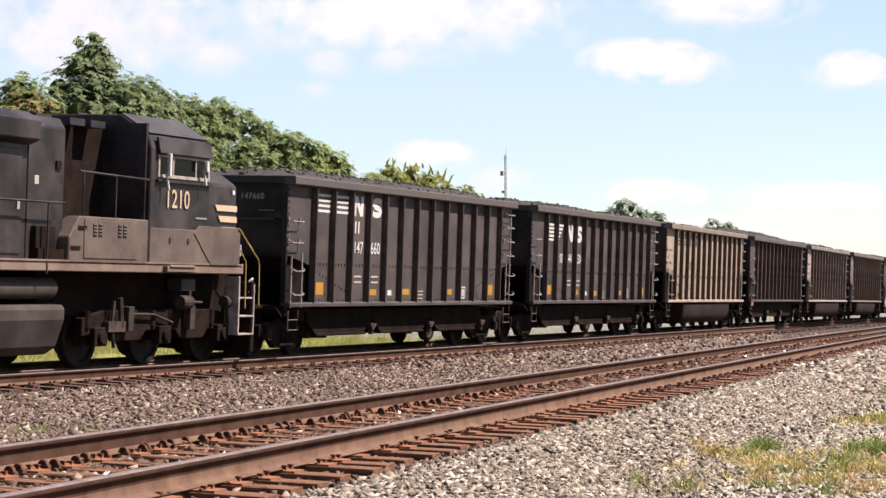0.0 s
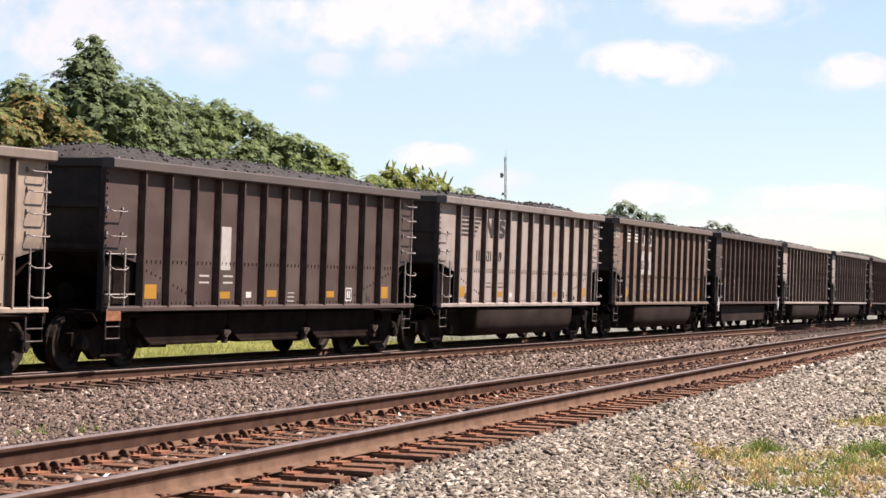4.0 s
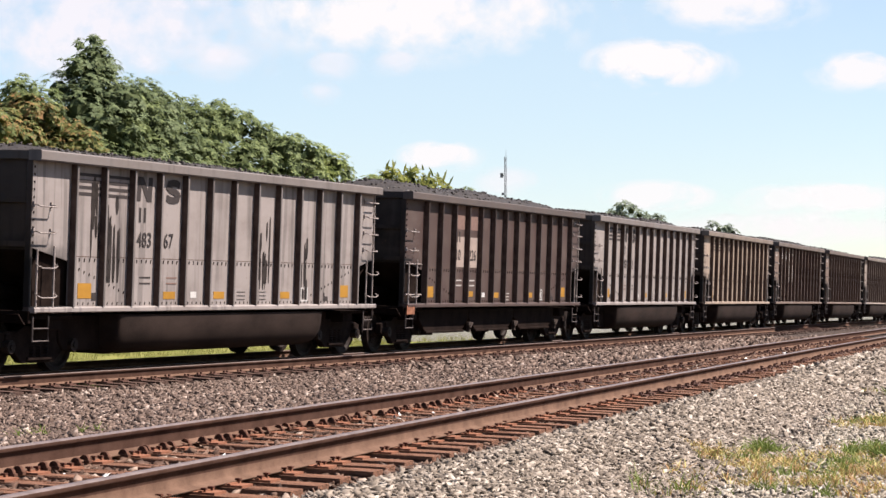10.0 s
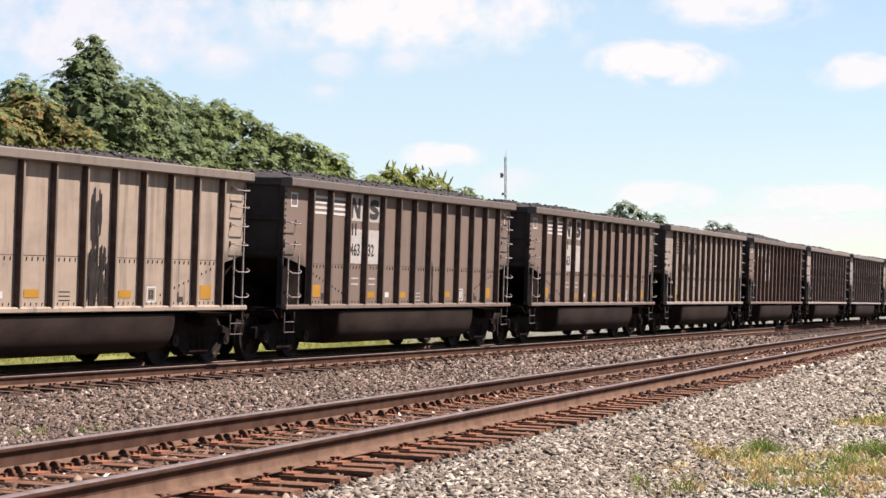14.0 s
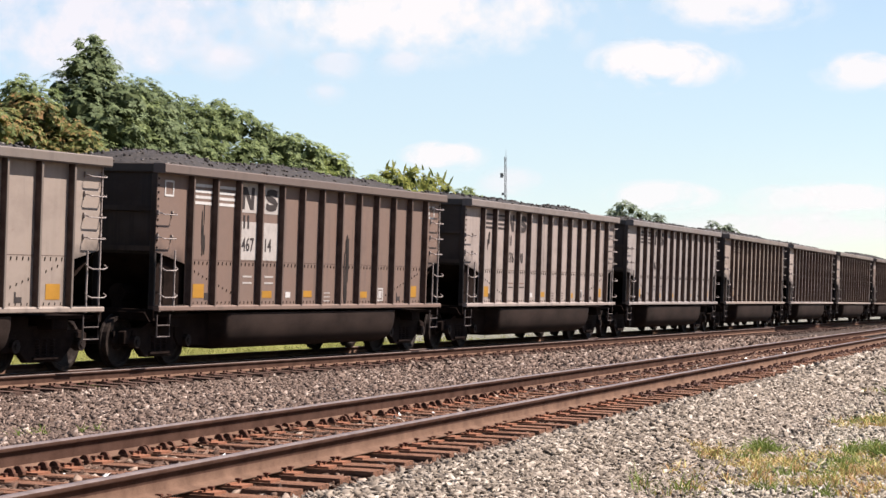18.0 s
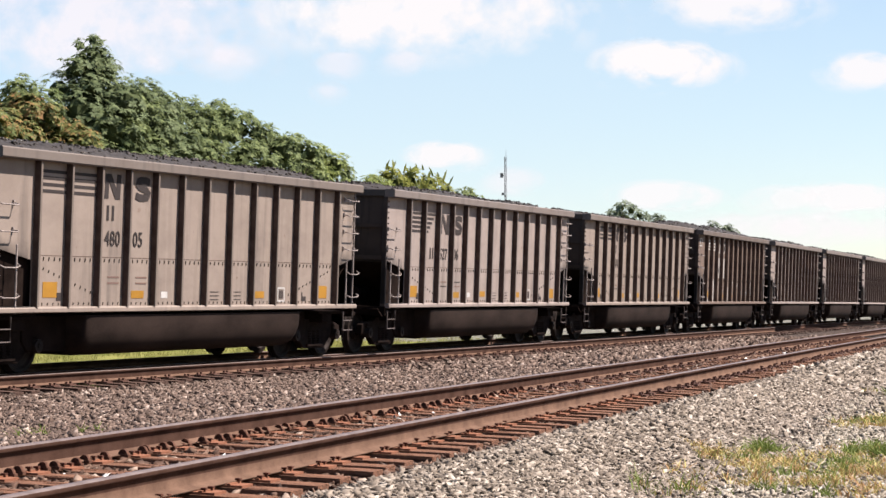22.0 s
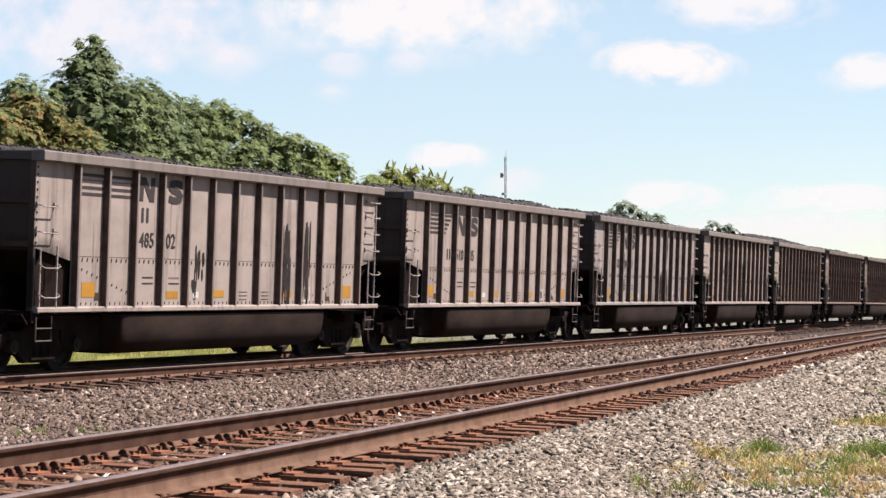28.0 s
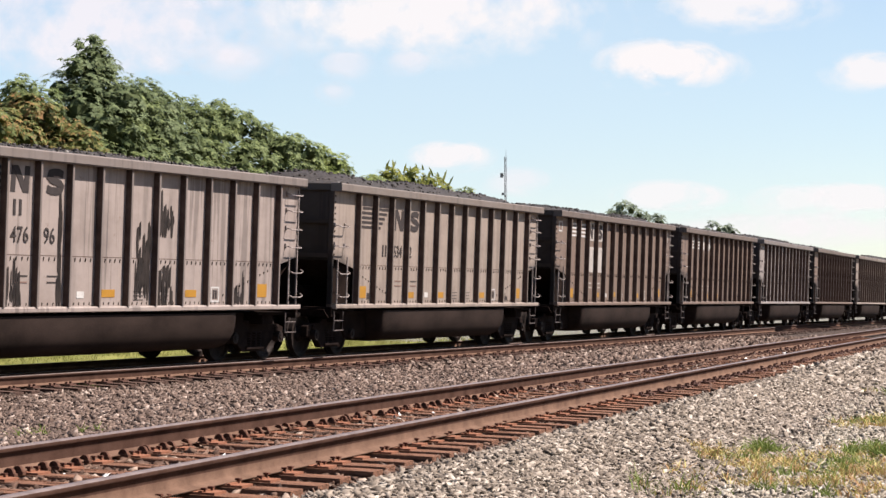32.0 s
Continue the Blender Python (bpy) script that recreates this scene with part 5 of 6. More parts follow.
    part("coupler", Shape().box(-0.9, -0.1, -0.1, 0.1, 0.74, 0.94).box(-0.15, 0.1, -0.18, 0.12, 0.68, 0.98), CAST, lo, bevel=0.02)
    part("light_fixture", Shape().box(-1.30, -1.16, -1.30, -1.2, 1.98, 2.2), SIGNGREY, lo)
    # fuel tank and air reservoir
    part("air_reservoir", Shape().tube([(-15.4, -1.16, 1.36), (-8.06, -1.16, 1.36)], 0.18, 14), LOCO_TANK, lo, "dusty grey air reservoir", smooth=True)
    part("fuel_tank", Shape().prism([(-1.42, 1.10), (-1.46, 1.02), (-1.46, 0.86), (-1.30, 0.40), (-1.10, 0.28), (1.10, 0.28), (1.30, 0.40), (1.46, 0.86), (1.42, 1.10)], "x", -15.6, -8.0), LOCO_TANK, lo, "dusty grey fuel tank", bevel=0.03)
    # trucks
    axle = Shape()
    axle.tube([(0, -1.05, 0), (0, 1.05, 0)], 0.10, 8)
    R = 0.53
    for d in (-1, 1):
        ring = [(R + 0.028, 0.68), (R, 0.72), (R - 0.006, 0.82), (R - 0.08, 0.825), (R - 0.11, 0.77), (0.18, 0.75), (0.14, 0.86), (0.0, 0.86), (0.0, 0.66), (0.18, 0.68), (R - 0.08, 0.68)]
        n, k = len(ring), 30
        axle.add([(r * math.cos(2 * math.pi * j / k), d * y, r * math.sin(2 * math.pi * j / k)) for j in range(k) for r, y in ring],
                 [(j * n + i, j * n + (i + 1) % n, ((j + 1) % k) * n + (i + 1) % n, ((j + 1) % k) * n + i) for j in range(k) for i in range(n) if i != 7])
        axle.box(0.25, 0.36, d * 0.80 - 0.02, d * 0.80 + 0.02, -0.06, 0.06)
    axle = axle.mesh("wheelset", WHEEL)
    spin = []
    for cx in (-4.05, -18.4):
        t = part("truck", Shape().prism([(-2.55, 0.55), (-2.55, 0.86), (-1.9, 0.98), (1.9, 0.98), (2.55, 0.86), (2.55, 0.55), (1.7, 0.62), (1.5, 0.45), (0.7, 0.45), (0.5, 0.62), (-0.5, 0.62), (-0.7, 0.45), (-1.5, 0.45), (-1.7, 0.62)], "y", -1.14, -1.0)
                 .box(-2.4, 2.4, -0.9, 0.9, 0.7, 0.95), CAST, lo, "dark three-axle truck frame", pose(cx, 0, 0), bevel=0.015)
        part("truck_frame", Shape().prism([(-2.55, 0.55), (-2.55, 0.86), (-1.9, 0.98), (1.9, 0.98), (2.55, 0.86), (2.55, 0.55)], "y", 1.0, 1.14), CAST, t)
        for u in (-2.1, 0.0, 2.1):
            spin.append((part("wheelset", axle, None, t, "dark steel wheels", pose(u, 0, R)), u))
            part("axle_box", Shape().box(u - 0.2, u + 0.2, -1.24, -1.06, 0.38, 0.70).tube([(u, -1.30, R), (u, -1.2, R)], 0.12, 10), CAST, t, bevel=0.015)
            for w in (-0.3, 0.3):
                part("spring", Shape().tube([(u + w, -1.12, 0.70), (u + w, -1.12, 0.98)], 0.075, 10), CAST, t)
        for u in (-1.25, 0.85):
            part("damper", Shape().box(u - 0.09, u + 0.09, -1.30, -1.15, 0.62, 1.05), GEAR, t, "dusty hanger", bevel=0.01)
        part("brake_cylinder", Shape().tube([(0.35, -1.30, 1.12), (0.70, -1.30, 1.12)], 0.12, 12).tube([(0.70, -1.30, 1.12), (1.15, -1.3, 1.11)], 0.03), GEAR, t, "dusty brake cylinder")
        part("brake_cylinder", Shape().tube([(2.0, -1.28, 1.12), (2.35, -1.28, 1.12)], 0.11, 12).tube([(2.1, -1.28, 1.1), (2.2, -1.28, 0.6)], 0.035), GEAR, t, "dusty brake cylinder")
        part("sand_pipe", Shape().tube([(-1.75, -1.25, 1.15), (-1.8, -1.25, 0.75), (-1.65, -1.2, 0.35)], 0.035).tube([(-1.55, -1.25, 1.2), (-1.5, -1.25, 0.7)], 0.05).box(-1.95, -1.4, -1.28, -1.16, 0.62, 0.80), GEAR, t)
        part("air_line", Shape().tube([(-1.2, -1.22, 0.92), (-0.4, -1.22, 0.90), (0.3, -1.2, 0.75)], 0.025), GEAR, t)
    part("traction_gear", Shape().box(-3.6, -3.05, -1.3, -1.0, 1.32, 1.54).tube([(-3.2, -1.25, 1.32), (-3.2, -1.25, 1.12)], 0.05), LOCO_TANK, lo, "dusty junction box", bevel=0.01)
    for x0, x1 in ((-8.0, -0.9), (-21.5, -15.6)):
        part("underbelly", Shape().box(x0, x1, -0.9, 0.9, 0.9, 1.66), UNDER, lo)
    # roof details
    for x in (-8.2, -7.1, -6.4):
        part("roof_block", Shape().box(x, x + 0.5, -0.9, -0.3, 4.08, 4.20), LOCO, lo)
    part("horn", Shape().tube([(-5.0, 0.2, 4.38), (-4.5, 0.2, 4.38)], 0.05, 8).box(-4.85, -4.75, 0.15, 0.25, 4.28, 4.38), LOCO, lo)
    return lo, spin


LOCOMOTIVE, LOCO_SPIN = build_loco()
for o in LOCOMOTIVE.children:
    o.matrix_basis = (Matrix.Translation((o.matrix_basis.translation.x * 0.90, 0, 0)) if o.name.startswith("truck") else Matrix.Diagonal((0.90, 1, 1, 1)) @ o.matrix_basis)
# ---- trees, mast and clouds ----
def crown(name, lobes, leaf, count, size, material, seed):
    """Leaves on the skins of overlapping lobes (x, y, z, rx, rz), with gaps and a ragged edge."""
    rng = np.random.RandomState(seed)
    area = np.array([l[3] * l[4] for l in lobes])
    pick = rng.choice(len(lobes), count, p=area / area.sum())
    # bunches of leaflets round a stalk, drooping outwards
    bunch = 8
    pick = np.repeat(pick[:count // bunch], bunch)
    count = len(pick)
    d = np.repeat(rng.normal(size=(count // bunch, 3)), bunch, 0)
    d /= np.linalg.norm(d, axis=1)[:, None]
    d[:, 2] = np.where(d[:, 2] < -0.4, -d[:, 2], d[:, 2])
    L = np.array(lobes)[pick]
    r = np.repeat(rng.uniform(0.45, 1.0, count // bunch) ** 0.5 + rng.exponential(0.04, count // bunch), bunch)
    bump = 1 + 0.16 * np.sin(d[:, 0] * 6 + pick) * np.sin(d[:, 2] * 5 + pick * 2) + 0.10 * np.sin(d[:, 1] * 11 + pick * 3)
    C = L[:, :3] + d * (r * bump)[:, None] * np.stack([L[:, 3], L[:, 3], L[:, 4]], -1)
    up = d + np.array([0.1, -0.1, 0.7])
    up /= np.linalg.norm(up, axis=1)[:, None]
    side = np.cross(up, np.repeat(rng.normal(size=(count // bunch, 3)), bunch, 0))
    side /= np.linalg.norm(side, axis=1)[:, None]
    turn = np.tile(np.arange(bunch) * 2 * np.pi / bunch, count // bunch) + rng.uniform(-0.35, 0.35, count)
    t = np.cos(turn)[:, None] * side + np.sin(turn)[:, None] * np.cross(up, side) + up * rng.uniform(-0.1, 0.45, count)[:, None]
    t[:, 2] -= 0.22
    t /= np.linalg.norm(t, axis=1)[:, None]
    w = np.cross(up, t)
    w /= np.linalg.norm(w, axis=1)[:, None]
    n = np.cross(t, w)
    s = size * rng.uniform(0.7, 1.35, count)[:, None]
    ln, wd = leaf
    C = C + t * s * ln * 1.05
    V = np.stack([C - t * s * ln, C + w * s * wd - n * s * 0.06, C + t * s * ln - np.array([0, 0, 0.25]) * s, C - w * s * wd - n * s * 0.06], 1)
    F = np.arange(count * 4).reshape(-1, 4)
    return raw_mesh(name, V.reshape(-1, 3), F, material)


def tree(x, y, top, spread, seed, leaf=LEAF, label="leafy green broadleaf tree", shape="round", size=0.108, density=1.0, fronds=0, fr=(0.95, 0.40)):
    rng = random.Random(seed)
    z0 = float(ground_z(x, y))
    t = empty("tree", label, "tree", "trees behind the line")
    t.matrix_world = pose(x, y, z0)
    H = top - z0
    trunk = Shape()
    lean = rng.uniform(-0.3, 0.3)
    base = 0.13 + H * 0.012
    trunk.tube([(0, 0, 0), (lean * 0.3, 0, H * 0.25), (lean, 0.1, H * 0.55), (lean * 1.1, 0, H * 0.88)], base, 8, 0, base * 0.25)
    part("trunk", trunk, BARK, t, "", smooth=True)
    lobes = []
    k = 28
    if shape == "cone":
        for lvl, h in enumerate((0.30, 0.75, 1.25, 1.8, 2.5, 3.3, 4.3, 5.6, 7.2, 9.0)):
            R = min(spread, 0.28 + 0.80 * h)
            lobes.append((lean, 0, H - h - 0.1, R * 0.62, max(0.32, R * 0.5)))
            for j in range(4 if lvl else 1):
                a = 1.57 * j + 0.9 * lvl + rng.uniform(-0.3, 0.3)
                q = R * rng.uniform(0.42, 0.68)
                lobes.append((lean + q * math.cos(a), q * math.sin(a), H - h + rng.uniform(-0.3, 0.2), R * rng.uniform(0.34, 0.5), R * rng.uniform(0.3, 0.42)))
        k = len(lobes)
    for i in range(k if shape == "round" else 0):
        a = 2.4 * i + rng.uniform(-0.4, 0.4)
        f = (i + 0.5) / k
        r = spread * rng.uniform(0.20, 0.42)
        z = H * 0.18 + (H * 0.82 - r * 0.9) * f
        q = spread * math.sqrt(max(0.05, 1 - (1.75 * f - 0.80) ** 2)) * rng.uniform(0.40, 0.72)
        lobes.append((lean + q * math.cos(a), q * math.sin(a), z, r, r * 0.9))
    lobes.append((lean, 0, H * (0.52 if shape == "round" else 0.42), spread * 0.66, H * 0.32))
    tip = spread * (0.26 if shape == "round" else 0.07)
    lobes.append((lean, 0, H - tip, tip * 1.2, tip))
    for i in range(0, k, 3):
        lx, ly, lz, r, _ = lobes[i]
        limb = Shape().tube([(lean * lz / H * 0.6, 0, max(0.8, lz - r * 2.0)), (lx * 0.55, ly * 0.55, lz - r * 0.7), (lx, ly, lz)], base * 0.42, 6, 0, base * 0.12)
        part("limb", limb, BARK, t)
    cov = sum(l[3] * l[4] for l in lobes)
    n = int(min(36000, 24.0 * cov / (size * size) * density * 0.33))
    cr = part("crown", crown("crown", lobes, fr, n, size, leaf, seed), None, t, "uneven leafy crown")
    if fronds:
        fr_shape = Shape()
        for i in range(fronds):
            lx, ly, lz, r, rz = lobes[rng.randrange(k // 2, k + 2)]
            a, q = rng.uniform(0, 6.28), r * rng.uniform(0.2, 0.8)
            bx, by, bz = lx + q * math.cos(a), ly + q * math.sin(a), lz + rz * 0.75
            ln = rng.uniform(0.3, 0.62)
            dx, dy = rng.uniform(-0.3, 0.3), rng.uniform(-0.3, 0.3)
            w = 0.045
            fr_shape.add([(bx - w, by, bz), (bx + w, by, bz), (bx + dx * 0.5 + w * 1.3, by + dy * 0.5, bz + ln * 0.6), (bx + dx * 0.5 - w * 1.3, by + dy * 0.5, bz + ln * 0.6), (bx + dx, by + dy, bz + ln)], [(0, 1, 2, 3), (3, 2, 4)])
        part("fronds", fr_shape, LEAF_OLIVE, cr, "feathery upright shoots")
    # added dark blobs fill the lobes: the crown's inner shade put into colour
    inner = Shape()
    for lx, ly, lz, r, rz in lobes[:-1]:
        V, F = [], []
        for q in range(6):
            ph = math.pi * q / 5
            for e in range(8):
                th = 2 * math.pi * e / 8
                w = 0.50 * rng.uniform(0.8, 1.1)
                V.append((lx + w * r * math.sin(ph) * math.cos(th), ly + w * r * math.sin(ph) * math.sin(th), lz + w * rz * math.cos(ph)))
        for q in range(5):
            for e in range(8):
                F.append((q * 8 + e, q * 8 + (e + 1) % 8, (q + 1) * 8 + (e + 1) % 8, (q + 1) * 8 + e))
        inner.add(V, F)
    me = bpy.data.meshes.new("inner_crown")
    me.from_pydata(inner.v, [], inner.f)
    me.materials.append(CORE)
    part("inner_crown", me, None, cr, "added dark blobs for the crown's inner shade")
    return t


GREEN_L = "leafy green tree in a dense row behind the field"
for row in [
    (-14.35, 86.0, 12.0, 4.4, 1, LEAF_DARK, "tall dark green conical tree above the row", "cone"),
    (-13.1, 88.5, 10.6, 3.2, 2, LEAF_DARK, "dark green tree on the shoulder of the tallest one", "round"),
    (-16.2, 80.0, 9.75, 2.4, 3, LEAF, GREEN_L, "round"), (-15.6, 79.0, 9.0, 3.0, 4, LEAF_RUST, "tree with leaves turning rust and olive", "round"),
    (-14.3, 80.0, 8.0, 2.2, 42, LEAF_RUST, "tree with leaves turning rust and olive", "round"), (-17.6, 76.0, 8.6, 2.9, 5, LEAF_RUST, "tree with leaves turning rust and olive", "round"), (-14.0, 84.5, 8.8, 2.7, 6, LEAF, GREEN_L, "round"), (-12.9, 86.5, 9.9, 2.2, 41, LEAF, GREEN_L, "round"),
    (-12.2, 90.0, 10.2, 2.9, 7, LEAF, GREEN_L, "round"), (-11.3, 93.5, 10.3, 2.8, 8, LEAF, GREEN_L, "round"),
    (-10.4, 96.5, 10.5, 2.4, 9, LEAF, GREEN_L, "round"), (-9.4, 98.5, 10.1, 2.4, 10, LEAF, GREEN_L, "round"),
]:
    tree(*row[:2], row[2] + (0.35 if row[7] == "cone" else 0.12), *row[3:5], leaf=row[5], label=row[6], shape=row[7])
for row in [
    (-8.4, 101.5, 9.5, 2.4, 11, LEAF, GREEN_L), (-7.4, 105.0, 9.4, 2.4, 12, LEAF, GREEN_L), (-6.3, 108.0, 9.1, 2.4, 13, LEAF_LIGHT, "fresh lighter green tree in the row"),
    (-5.4, 110.5, 8.5, 2.2, 14, LEAF, GREEN_L), (-4.2, 113.0, 7.9, 2.3, 15, LEAF_LIGHT, "fresh lighter green tree in the row"),
    (-2.9, 117.0, 8.5, 2.3, 16, LEAF_OLIVE, "yellowish olive tree with feathery tips"), (-1.6, 120.0, 8.6, 2.3, 17, LEAF_OLIVE, "yellowish olive tree with feathery tips"),
    (-0.2, 123.5, 8.3, 2.3, 18, LEAF_OLIVE, "yellowish olive tree with feathery tips"), (1.3, 127.0, 7.9, 2.4, 19, LEAF, GREEN_L), (2.9, 132.0, 7.3, 2.4, 20, LEAF, GREEN_L),
]:
    tree(*row[:2], row[2] + 0.28, *row[3:5], leaf=row[5], label=row[6], size=0.12, fronds=45 if row[5] is LEAF_OLIVE else 0)
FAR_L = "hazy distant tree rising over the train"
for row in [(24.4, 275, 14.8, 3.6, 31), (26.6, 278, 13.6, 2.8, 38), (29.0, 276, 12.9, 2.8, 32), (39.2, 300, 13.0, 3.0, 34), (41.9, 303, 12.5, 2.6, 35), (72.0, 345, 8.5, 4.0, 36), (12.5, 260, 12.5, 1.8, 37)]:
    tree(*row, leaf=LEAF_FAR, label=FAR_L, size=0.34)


def mast():
    x, y = 6.05, 200.0
    z0 = float(ground_z(x, y))
    top = 15.2 - z0
    ma = empty("radio_mast", "thin grey lattice radio mast with small aerials", "mast")
    ma.matrix_world = pose(x, y, z0)
    legs = [(0.10 * math.cos(a), 0.10 * math.sin(a)) for a in (0.3, 2.4, 4.5)]
    for lx, ly in legs:
        part("mast_leg", Shape().tube([(lx, ly, 0), (lx, ly, top)], 0.024), SIGNGREY, ma)
    brace = Shape()
    for k in range(int(top / 0.5)):
        for j in range(3):
            a, b = legs[j], legs[(j + 1) % 3]
            brace.tube([(a[0], a[1], k * 0.5), (b[0], b[1], k * 0.5 + 0.5)], 0.011, 4)
    part("bracing", brace, SIGNGREY, ma)
    for dx, z, w, h in ((-0.35, 14.0, 0.3, 0.45), (-0.25, 12.3, 0.25, 0.25), (0.25, 9.8, 0.25, 0.3), (-0.2, 7.8, 0.25, 0.4), (0.3, 8.4, 0.2, 0.25)):
        part("aerial", Shape().box(dx - w / 2, dx + w / 2, -0.12, 0.12, z, z + h).tube([(0, 0, z + h / 2), (dx, 0, z + h / 2)], 0.03), SIGNGREY, ma, bevel=0.02)
    part("whip", Shape().tube([(0.05, 0, top), (0.05, 0, top + 0.6)], 0.02), SIGNGREY, ma)


mast()


def cloud_mat(name, tone, soft, seed, strength=0.33, cover=1.0, amp=3.2):
    m, nt, b = nodes_of(name)
    nt.nodes.remove(b)
    co = nt.nodes.new("ShaderNodeTexCoord").outputs["Generated"]
    mp = nt.nodes.new("ShaderNodeMapping")
    mp.inputs["Location"].default_value = (-1, 0, -1)
    mp.inputs["Scale"].default_value = (2, 0, 2)
    nt.links.new(co, mp.inputs["Vector"])
    ln = nt.nodes.new("ShaderNodeVectorMath")
    ln.operation = "LENGTH"
    nt.links.new(mp.outputs[0], ln.inputs[0])
    obj = nt.nodes.new("ShaderNodeTexCoord").outputs["Object"]
    m2 = nt.nodes.new("ShaderNodeMapping")
    m2.inputs["Location"].default_value = (seed * 37.0, seed * 11.0, 0)
    nt.links.new(obj, m2.inputs["Vector"])
    big = noise_tex(nt, m2.outputs[0], 0.035, 6.0, 0.52)
    edge = maths(nt, "SUBTRACT", 1.0, ln.outputs["Value"])
    fac = maths(nt, "ADD", edge, maths(nt, "MULTIPLY", maths(nt, "SUBTRACT", big, 0.50), amp))
    a = ramp(nt, fac, [(0.02, 0.0), (0.02 + soft * 0.45, cover * 0.45), (0.02 + soft, cover)])
    fade = ramp(nt, ln.outputs["Value"], [(0.55, 1.0), (1.0, 0.0)])
    alpha = maths(nt, "MULTIPLY", a, fade, True)
    em = nt.nodes.new("ShaderNodeEmission")
    em.inputs["Color"].default_value = (*tone, 1)
    em.inputs["Strength"].default_value = strength
    tr = nt.nodes.new("ShaderNodeBsdfTransparent")
    mx = nt.nodes.new("ShaderNodeMixShader")
    nt.links.new(alpha, mx.inputs[0])
    nt.links.new(tr.outputs[0], mx.inputs[1])
    nt.links.new(em.outputs[0], mx.inputs[2])
    nt.links.new(mx.outputs[0], nt.nodes["Material Output"].inputs[0])
    return m


CLOUDS = []


def cloud(x, z, w, h, seed, tone=(1.0, 0.985, 0.97), soft=0.3, strength=0.35, cover=1.0, amp=3.2, depth=1500):
    """A drifting cloud 1,500 m off: a wide, shallow sheet that glows for sunlit vapour."""
    xs, zs = np.linspace(-w, w, 13), np.linspace(-h, h, 9)
    X, Z = np.meshgrid(xs, zs, indexing="ij")
    Y = 40 * ((X / w) ** 2 + (Z / h) ** 2)
    k = np.arange(12)[:, None] * 9 + np.arange(8)[None]
    me = raw_mesh("cloud", np.stack([X, Y, Z], -1).reshape(-1, 3), np.stack([k, k + 9, k + 10, k + 1], -1).reshape(-1, 4), cloud_mat("glowing_cloud_sheet", tone, soft, seed, strength, cover, amp), True)
    ob = tagged(new("cloud", me), "soft white sheet for cloud and haze in a pale sky", "cloud", "clouds", "structure")
    ob.visible_shadow = False
    CLOUDS.append((ob, x, z, depth))
    return ob


PX = 1500 / 3664.7
BRIGHT, LILAC = (1.0, 0.985, 0.97), (1.0, 0.955, 0.965)
for cx, cy, w, h, seed, soft, cov, tone, amp in [
        (1160, 106, 170, 56, 1, 0.5, 1.0, BRIGHT, 2.2), (765, 270, 100, 34, 2, 0.6, 0.9, BRIGHT, 2.2), (1525, 118, 115, 44, 3, 0.6, 0.9, BRIGHT, 2.2),
        (720, 8, 430, 110, 4, 0.7, 0.95, BRIGHT, 2.4), (160, 40, 420, 130, 5, 0.9, 0.8, LILAC, 2.6), (1290, 2, 210, 52, 6, 0.7, 0.9, BRIGHT, 2.2),
        (1165, 345, 135, 36, 7, 0.6, 0.8, BRIGHT, 2.4), (1385, 352, 100, 34, 14, 0.6, 0.7, BRIGHT, 2.4), (1490, 348, 120, 40, 8, 0.6, 0.85, BRIGHT, 2.4), (1400, 405, 320, 44, 15, 0.9, 0.75, LILAC, 2.0), (890, 318, 95, 34, 9, 0.9, 0.5, LILAC, 2.4),
        (555, 158, 52, 26, 10, 0.9, 0.45, LILAC, 2.0), (575, 108, 70, 34, 11, 0.9, 0.5, LILAC, 2.0), (692, 105, 60, 32, 12, 0.9, 0.5, LILAC, 2.0), (360, 90, 130, 50, 13, 0.9, 0.6, LILAC, 2.2)]:
    cloud((cx - 784) * PX, 1.0 + (537.6 - cy) * PX, w * PX, h * PX, seed, tone, soft, cover=cov, amp=amp)

# an added glowing sheet over the whole sky, which pales it like thin haze
cloud(0, 240, 900, 540, 21, tone=(0.74, 0.92, 1.0), soft=0.9, strength=0.335, cover=0.55, amp=0.25, depth=1950)

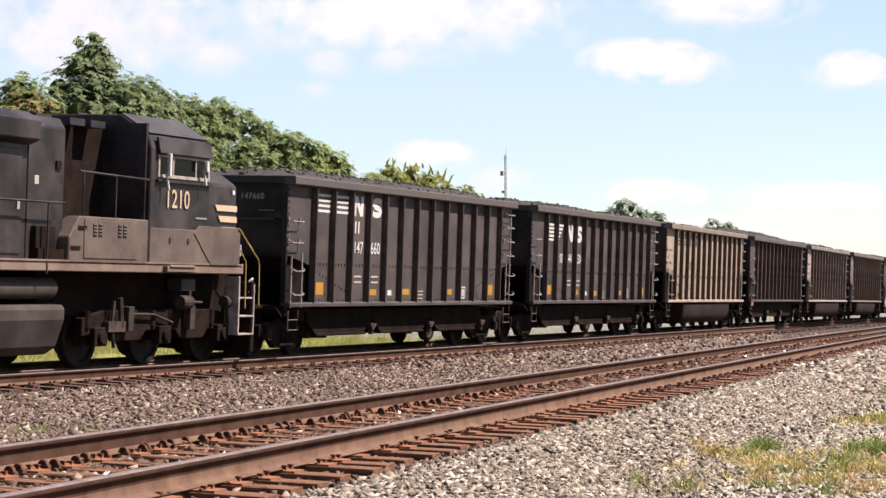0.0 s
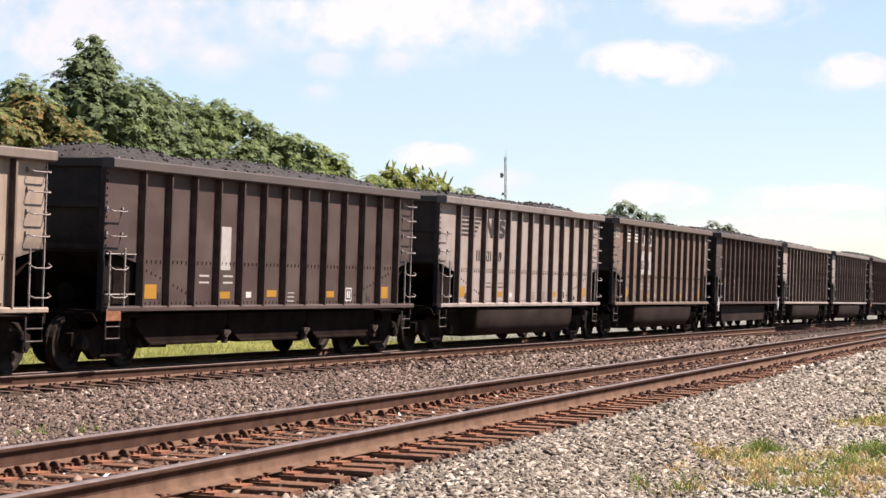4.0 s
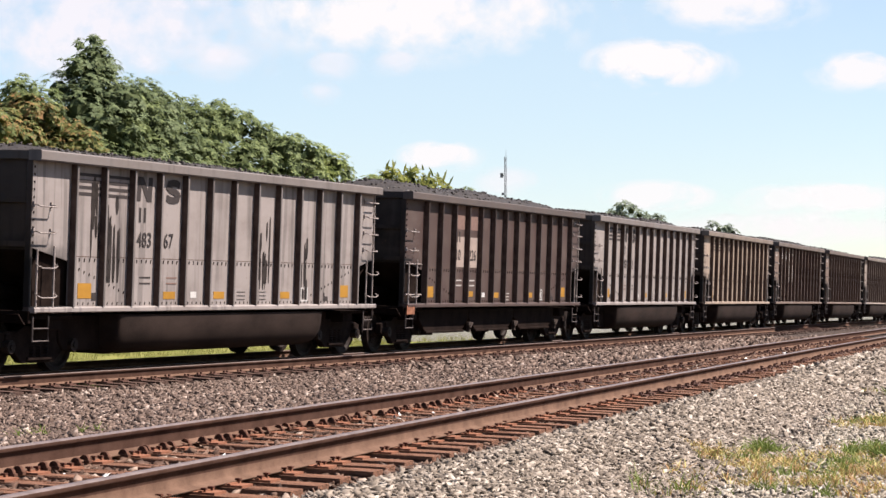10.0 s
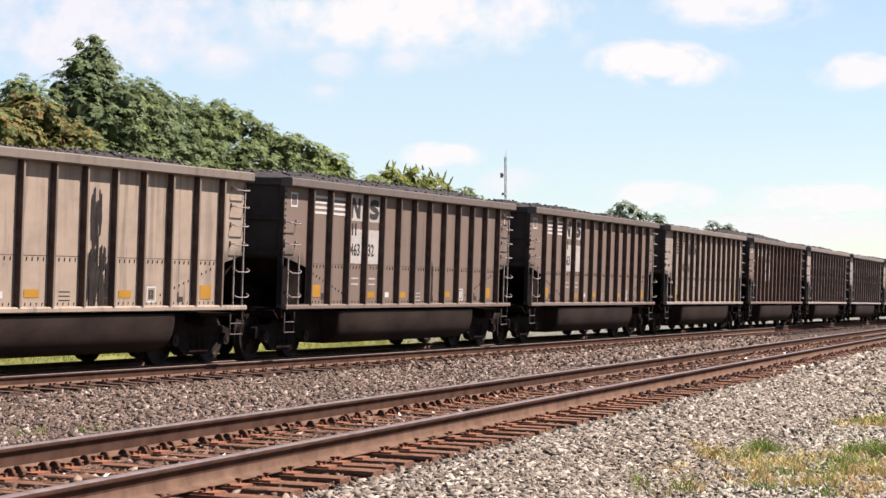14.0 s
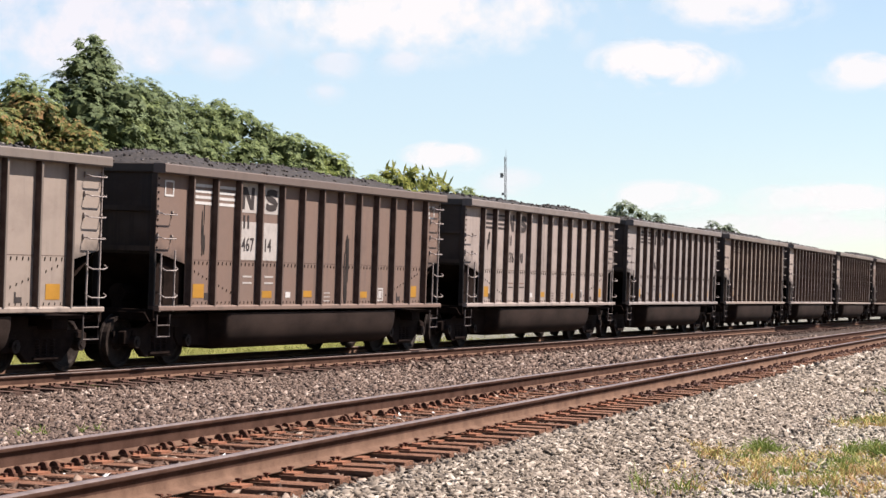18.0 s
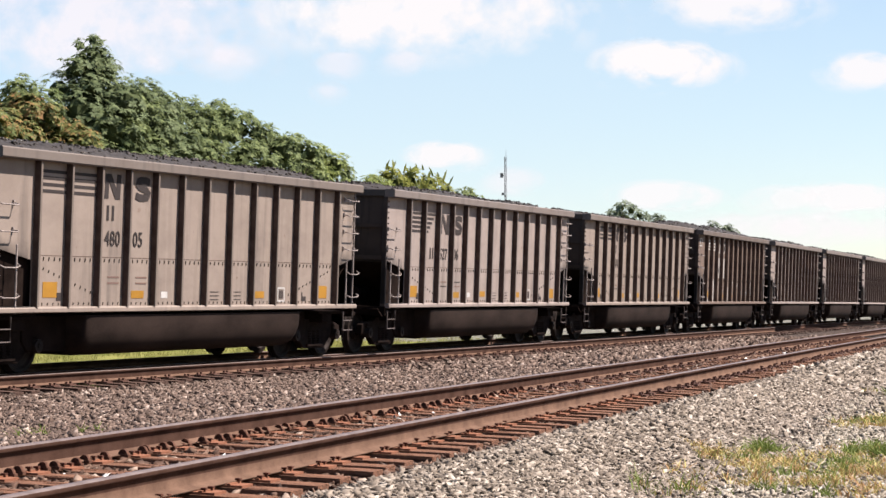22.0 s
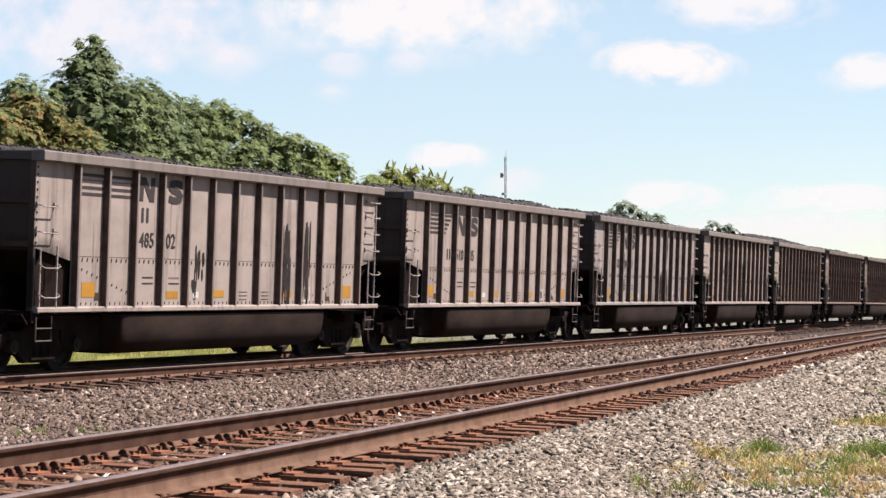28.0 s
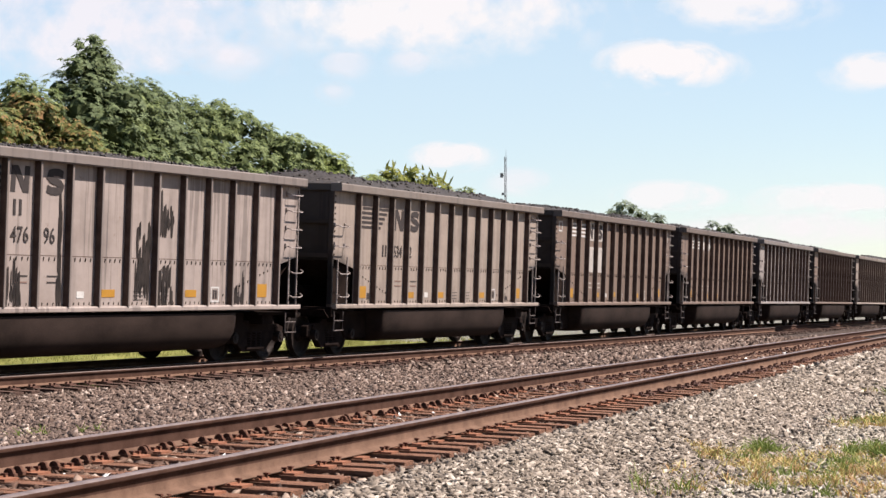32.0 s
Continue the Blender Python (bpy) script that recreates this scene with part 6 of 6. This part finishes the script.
# ---- weeds ----
def weeds(name, label, spots, material, seed, height):
    """Tufts of thin bent blades about places (x, y, radius, blades)."""
    rng = np.random.RandomState(seed)
    V, tufts = [], []
    for x, y, r, n in spots:
        for k in range(9):
            a, q = rng.uniform(0, 2 * np.pi), r * math.sqrt(rng.uniform(0, 1))
            tufts.append((x + q * math.cos(a), y + q * math.sin(a) * 1.8, r * rng.uniform(0.12, 0.42), max(4, int(n / 9 * rng.uniform(0.3, 1.6)))))
    for x, y, r, n in tufts:
        a, q = rng.uniform(0, 2 * np.pi, n), r * np.sqrt(rng.uniform(0, 1, n))
        px, py = x + q * np.cos(a), y + q * np.sin(a) * 1.6
        pz = ground_z(px, py) - 0.01
        h = height * rng.uniform(0.4, 1.25, n) * (1.1 - 0.6 * q / r)
        lean = rng.normal(scale=0.75, size=(n, 2)) * h[:, None]
        th = rng.uniform(0, np.pi, n)
        w = rng.uniform(0.004, 0.009, n)
        dx, dy = np.cos(th) * w, np.sin(th) * w
        b0 = np.stack([px - dx, py - dy, pz], -1)
        b1 = np.stack([px + dx, py + dy, pz], -1)
        m0 = np.stack([px + lean[:, 0] * 0.4 + dx * 0.8, py + lean[:, 1] * 0.4 + dy * 0.8, pz + h * 0.62], -1)
        m1 = np.stack([px + lean[:, 0] * 0.4 - dx * 0.8, py + lean[:, 1] * 0.4 - dy * 0.8, pz + h * 0.62], -1)
        t0 = np.stack([px + lean[:, 0] + dx * 0.2, py + lean[:, 1], pz + h], -1)
        t1 = np.stack([px + lean[:, 0] - dx * 0.2, py + lean[:, 1], pz + h * 0.99], -1)
        V.append(np.stack([b0, b1, m0, m1, t0, t1], 1))
    V = np.concatenate(V)
    n = len(V)
    F = (np.arange(n) * 6)[:, None, None] + np.array([(0, 1, 2, 3), (3, 2, 4, 5)])[None]
    tagged(new(name, raw_mesh(name, V.reshape(-1, 3), F.reshape(-1, 4), material)), label, "weeds", kind="stuff")


weeds("dry_weeds", "dry yellowish and reddish grass on the stony verge",
      [(2.95, 22.6, 0.30, 300), (3.05, 22.0, 0.40, 520), (3.3, 23.2, 0.35, 420), (3.2, 21.2, 0.45, 420), (3.75, 22.3, 0.42, 420), (3.9, 20.8, 0.5, 520), (4.15, 20.1, 0.5, 460), (3.4, 20.1, 0.5, 380), (3.6, 18.9, 0.5, 420),
       (2.86, 19.2, 0.45, 200), (2.5, 20.4, 0.35, 90), (4.55, 21.5, 0.5, 420), (4.2, 22.6, 0.4, 220), (4.8, 23.4, 0.45, 260), (5.75, 28.6, 0.35, 260), (6.1, 29.2, 0.45, 480), (6.6, 30.0, 0.5, 520), (5.5, 28.2, 0.3, 60), (8.1, 38.6, 0.5, 200), (2.1, 18.8, 0.4, 160)],
      WEED, 21, 0.13)
weeds("green_weeds", "fresh green weeds on the stony verge",
      [(3.62, 23.7, 0.20, 520), (3.55, 23.3, 0.18, 220), (3.55, 22.4, 0.4, 90), (4.1, 21.2, 0.5, 320), (3.5, 20.3, 0.5, 220), (4.75, 23.2, 0.28, 480), (4.95, 23.9, 0.25, 300), (2.03, 18.7, 0.45, 160), (3.3, 18.8, 0.5, 150),
       (6.3, 29.5, 0.45, 260), (5.8, 28.9, 0.35, 100), (8.2, 38.8, 0.5, 200), (3.1, 22.2, 0.4, 70)], WEED_GREEN, 22, 0.18)
weeds("ballast_weeds", "sparse weeds between the two tracks", [(-4.08, 20.7, 0.22, 90), (-3.45, 20.6, 0.15, 60), (-5.85, 34.3, 0.22, 80)], WEED_GREEN, 23, 0.14)


def field_grass():
    rng = np.random.RandomState(24)
    spots = []
    for k in range(260):
        s, o = rng.uniform(22, 80), rng.uniform(4.0, 20.0)
        x, y, a = FAR.centre(s)
        spots.append((x - o * math.cos(a), y + o * math.sin(a), 0.8, 60))
    weeds("field_grass", "tall sunlit grass of the field behind the train", spots, WEED_FIELD, 25, 0.5)


WEED_FIELD = leaf_mat("field_blades", [(0.3, (0.10, 0.105, 0.024)), (0.5, (0.18, 0.178, 0.048)), (0.75, (0.27, 0.24, 0.09))], 0.3)
field_grass()


# ---- what moves ----
# small shifts of the train second by second, fitted to the camera's view
VIEW_SHIFT = {1: -0.01, 2: 0.01, 3: -0.04, 4: -0.02, 5: 0.01, 6: 0.03, 7: 0.02, 8: 0.01, 9: 0.05, 10: -0.02, 11: 0.03, 12: 0.09, 13: -0.05, 14: -0.23, 15: -0.17, 16: -0.10, 17: -0.04, 18: 0.02, 19: 0.05, 20: 0.12,
         21: -0.03, 22: -0.03, 23: -0.03, 24: 0.04, 25: 0.13, 26: 0.08, 27: 0.01, 28: -0.04, 29: -0.03, 30: -0.19, 31: 0.05, 32: 0.09}


def motions():
    ticks = [k for k in range(0, 33)]
    for things in (CARS, LOADS):
        for n, ob in things:
            walk(ob, [(t, FAR.place(car_middle(n, t) + VIEW_SHIFT.get(t, 0.0))) for t in ticks])
    walk(LOCOMOTIVE, [(t, FAR.place(car_middle(1, t) + VIEW_SHIFT.get(t, 0.0) - 6.66)) for t in ticks])
    # wheels turn while their car rolls past; far off they are held still
    for n, car in CARS:
        near = [t / 30 for t in range(0, 961) if 16 < car_middle(n, t / 30) < 62]
        if not near:
            continue
        times = [0.0] * (near[0] > 0) + near + [CLIP] * (near[-1] < CLIP)
        for t in car.children:
            if t.name.startswith("truck"):
                for w in t.children:
                    if w.name.startswith("wheelset"):
                        u = w.matrix_basis.translation.x
                        walk(w, [(q, pose(u, 0, WHEEL_R, 0, -math.degrees((gone(min(max(q, near[0]), near[-1])) - gone(near[0])) / WHEEL_R), 0)) for q in times])
    for w, u in LOCO_SPIN:
        rows = [(k / 30, pose(u, 0, 0.53, 0, -math.degrees((gone(k / 30) - gone(0)) / 0.53), 0)) for k in range(0, 61)]
        walk(w, rows + [(CLIP, rows[-1][1])])
    for ob, x, z, far in CLOUDS:
        walk(ob, [(0.0, pose(x, far, z)), (16.0, pose(x + 6.6, far, z)), (CLIP, pose(x + 13.2, far, z))])


motions()
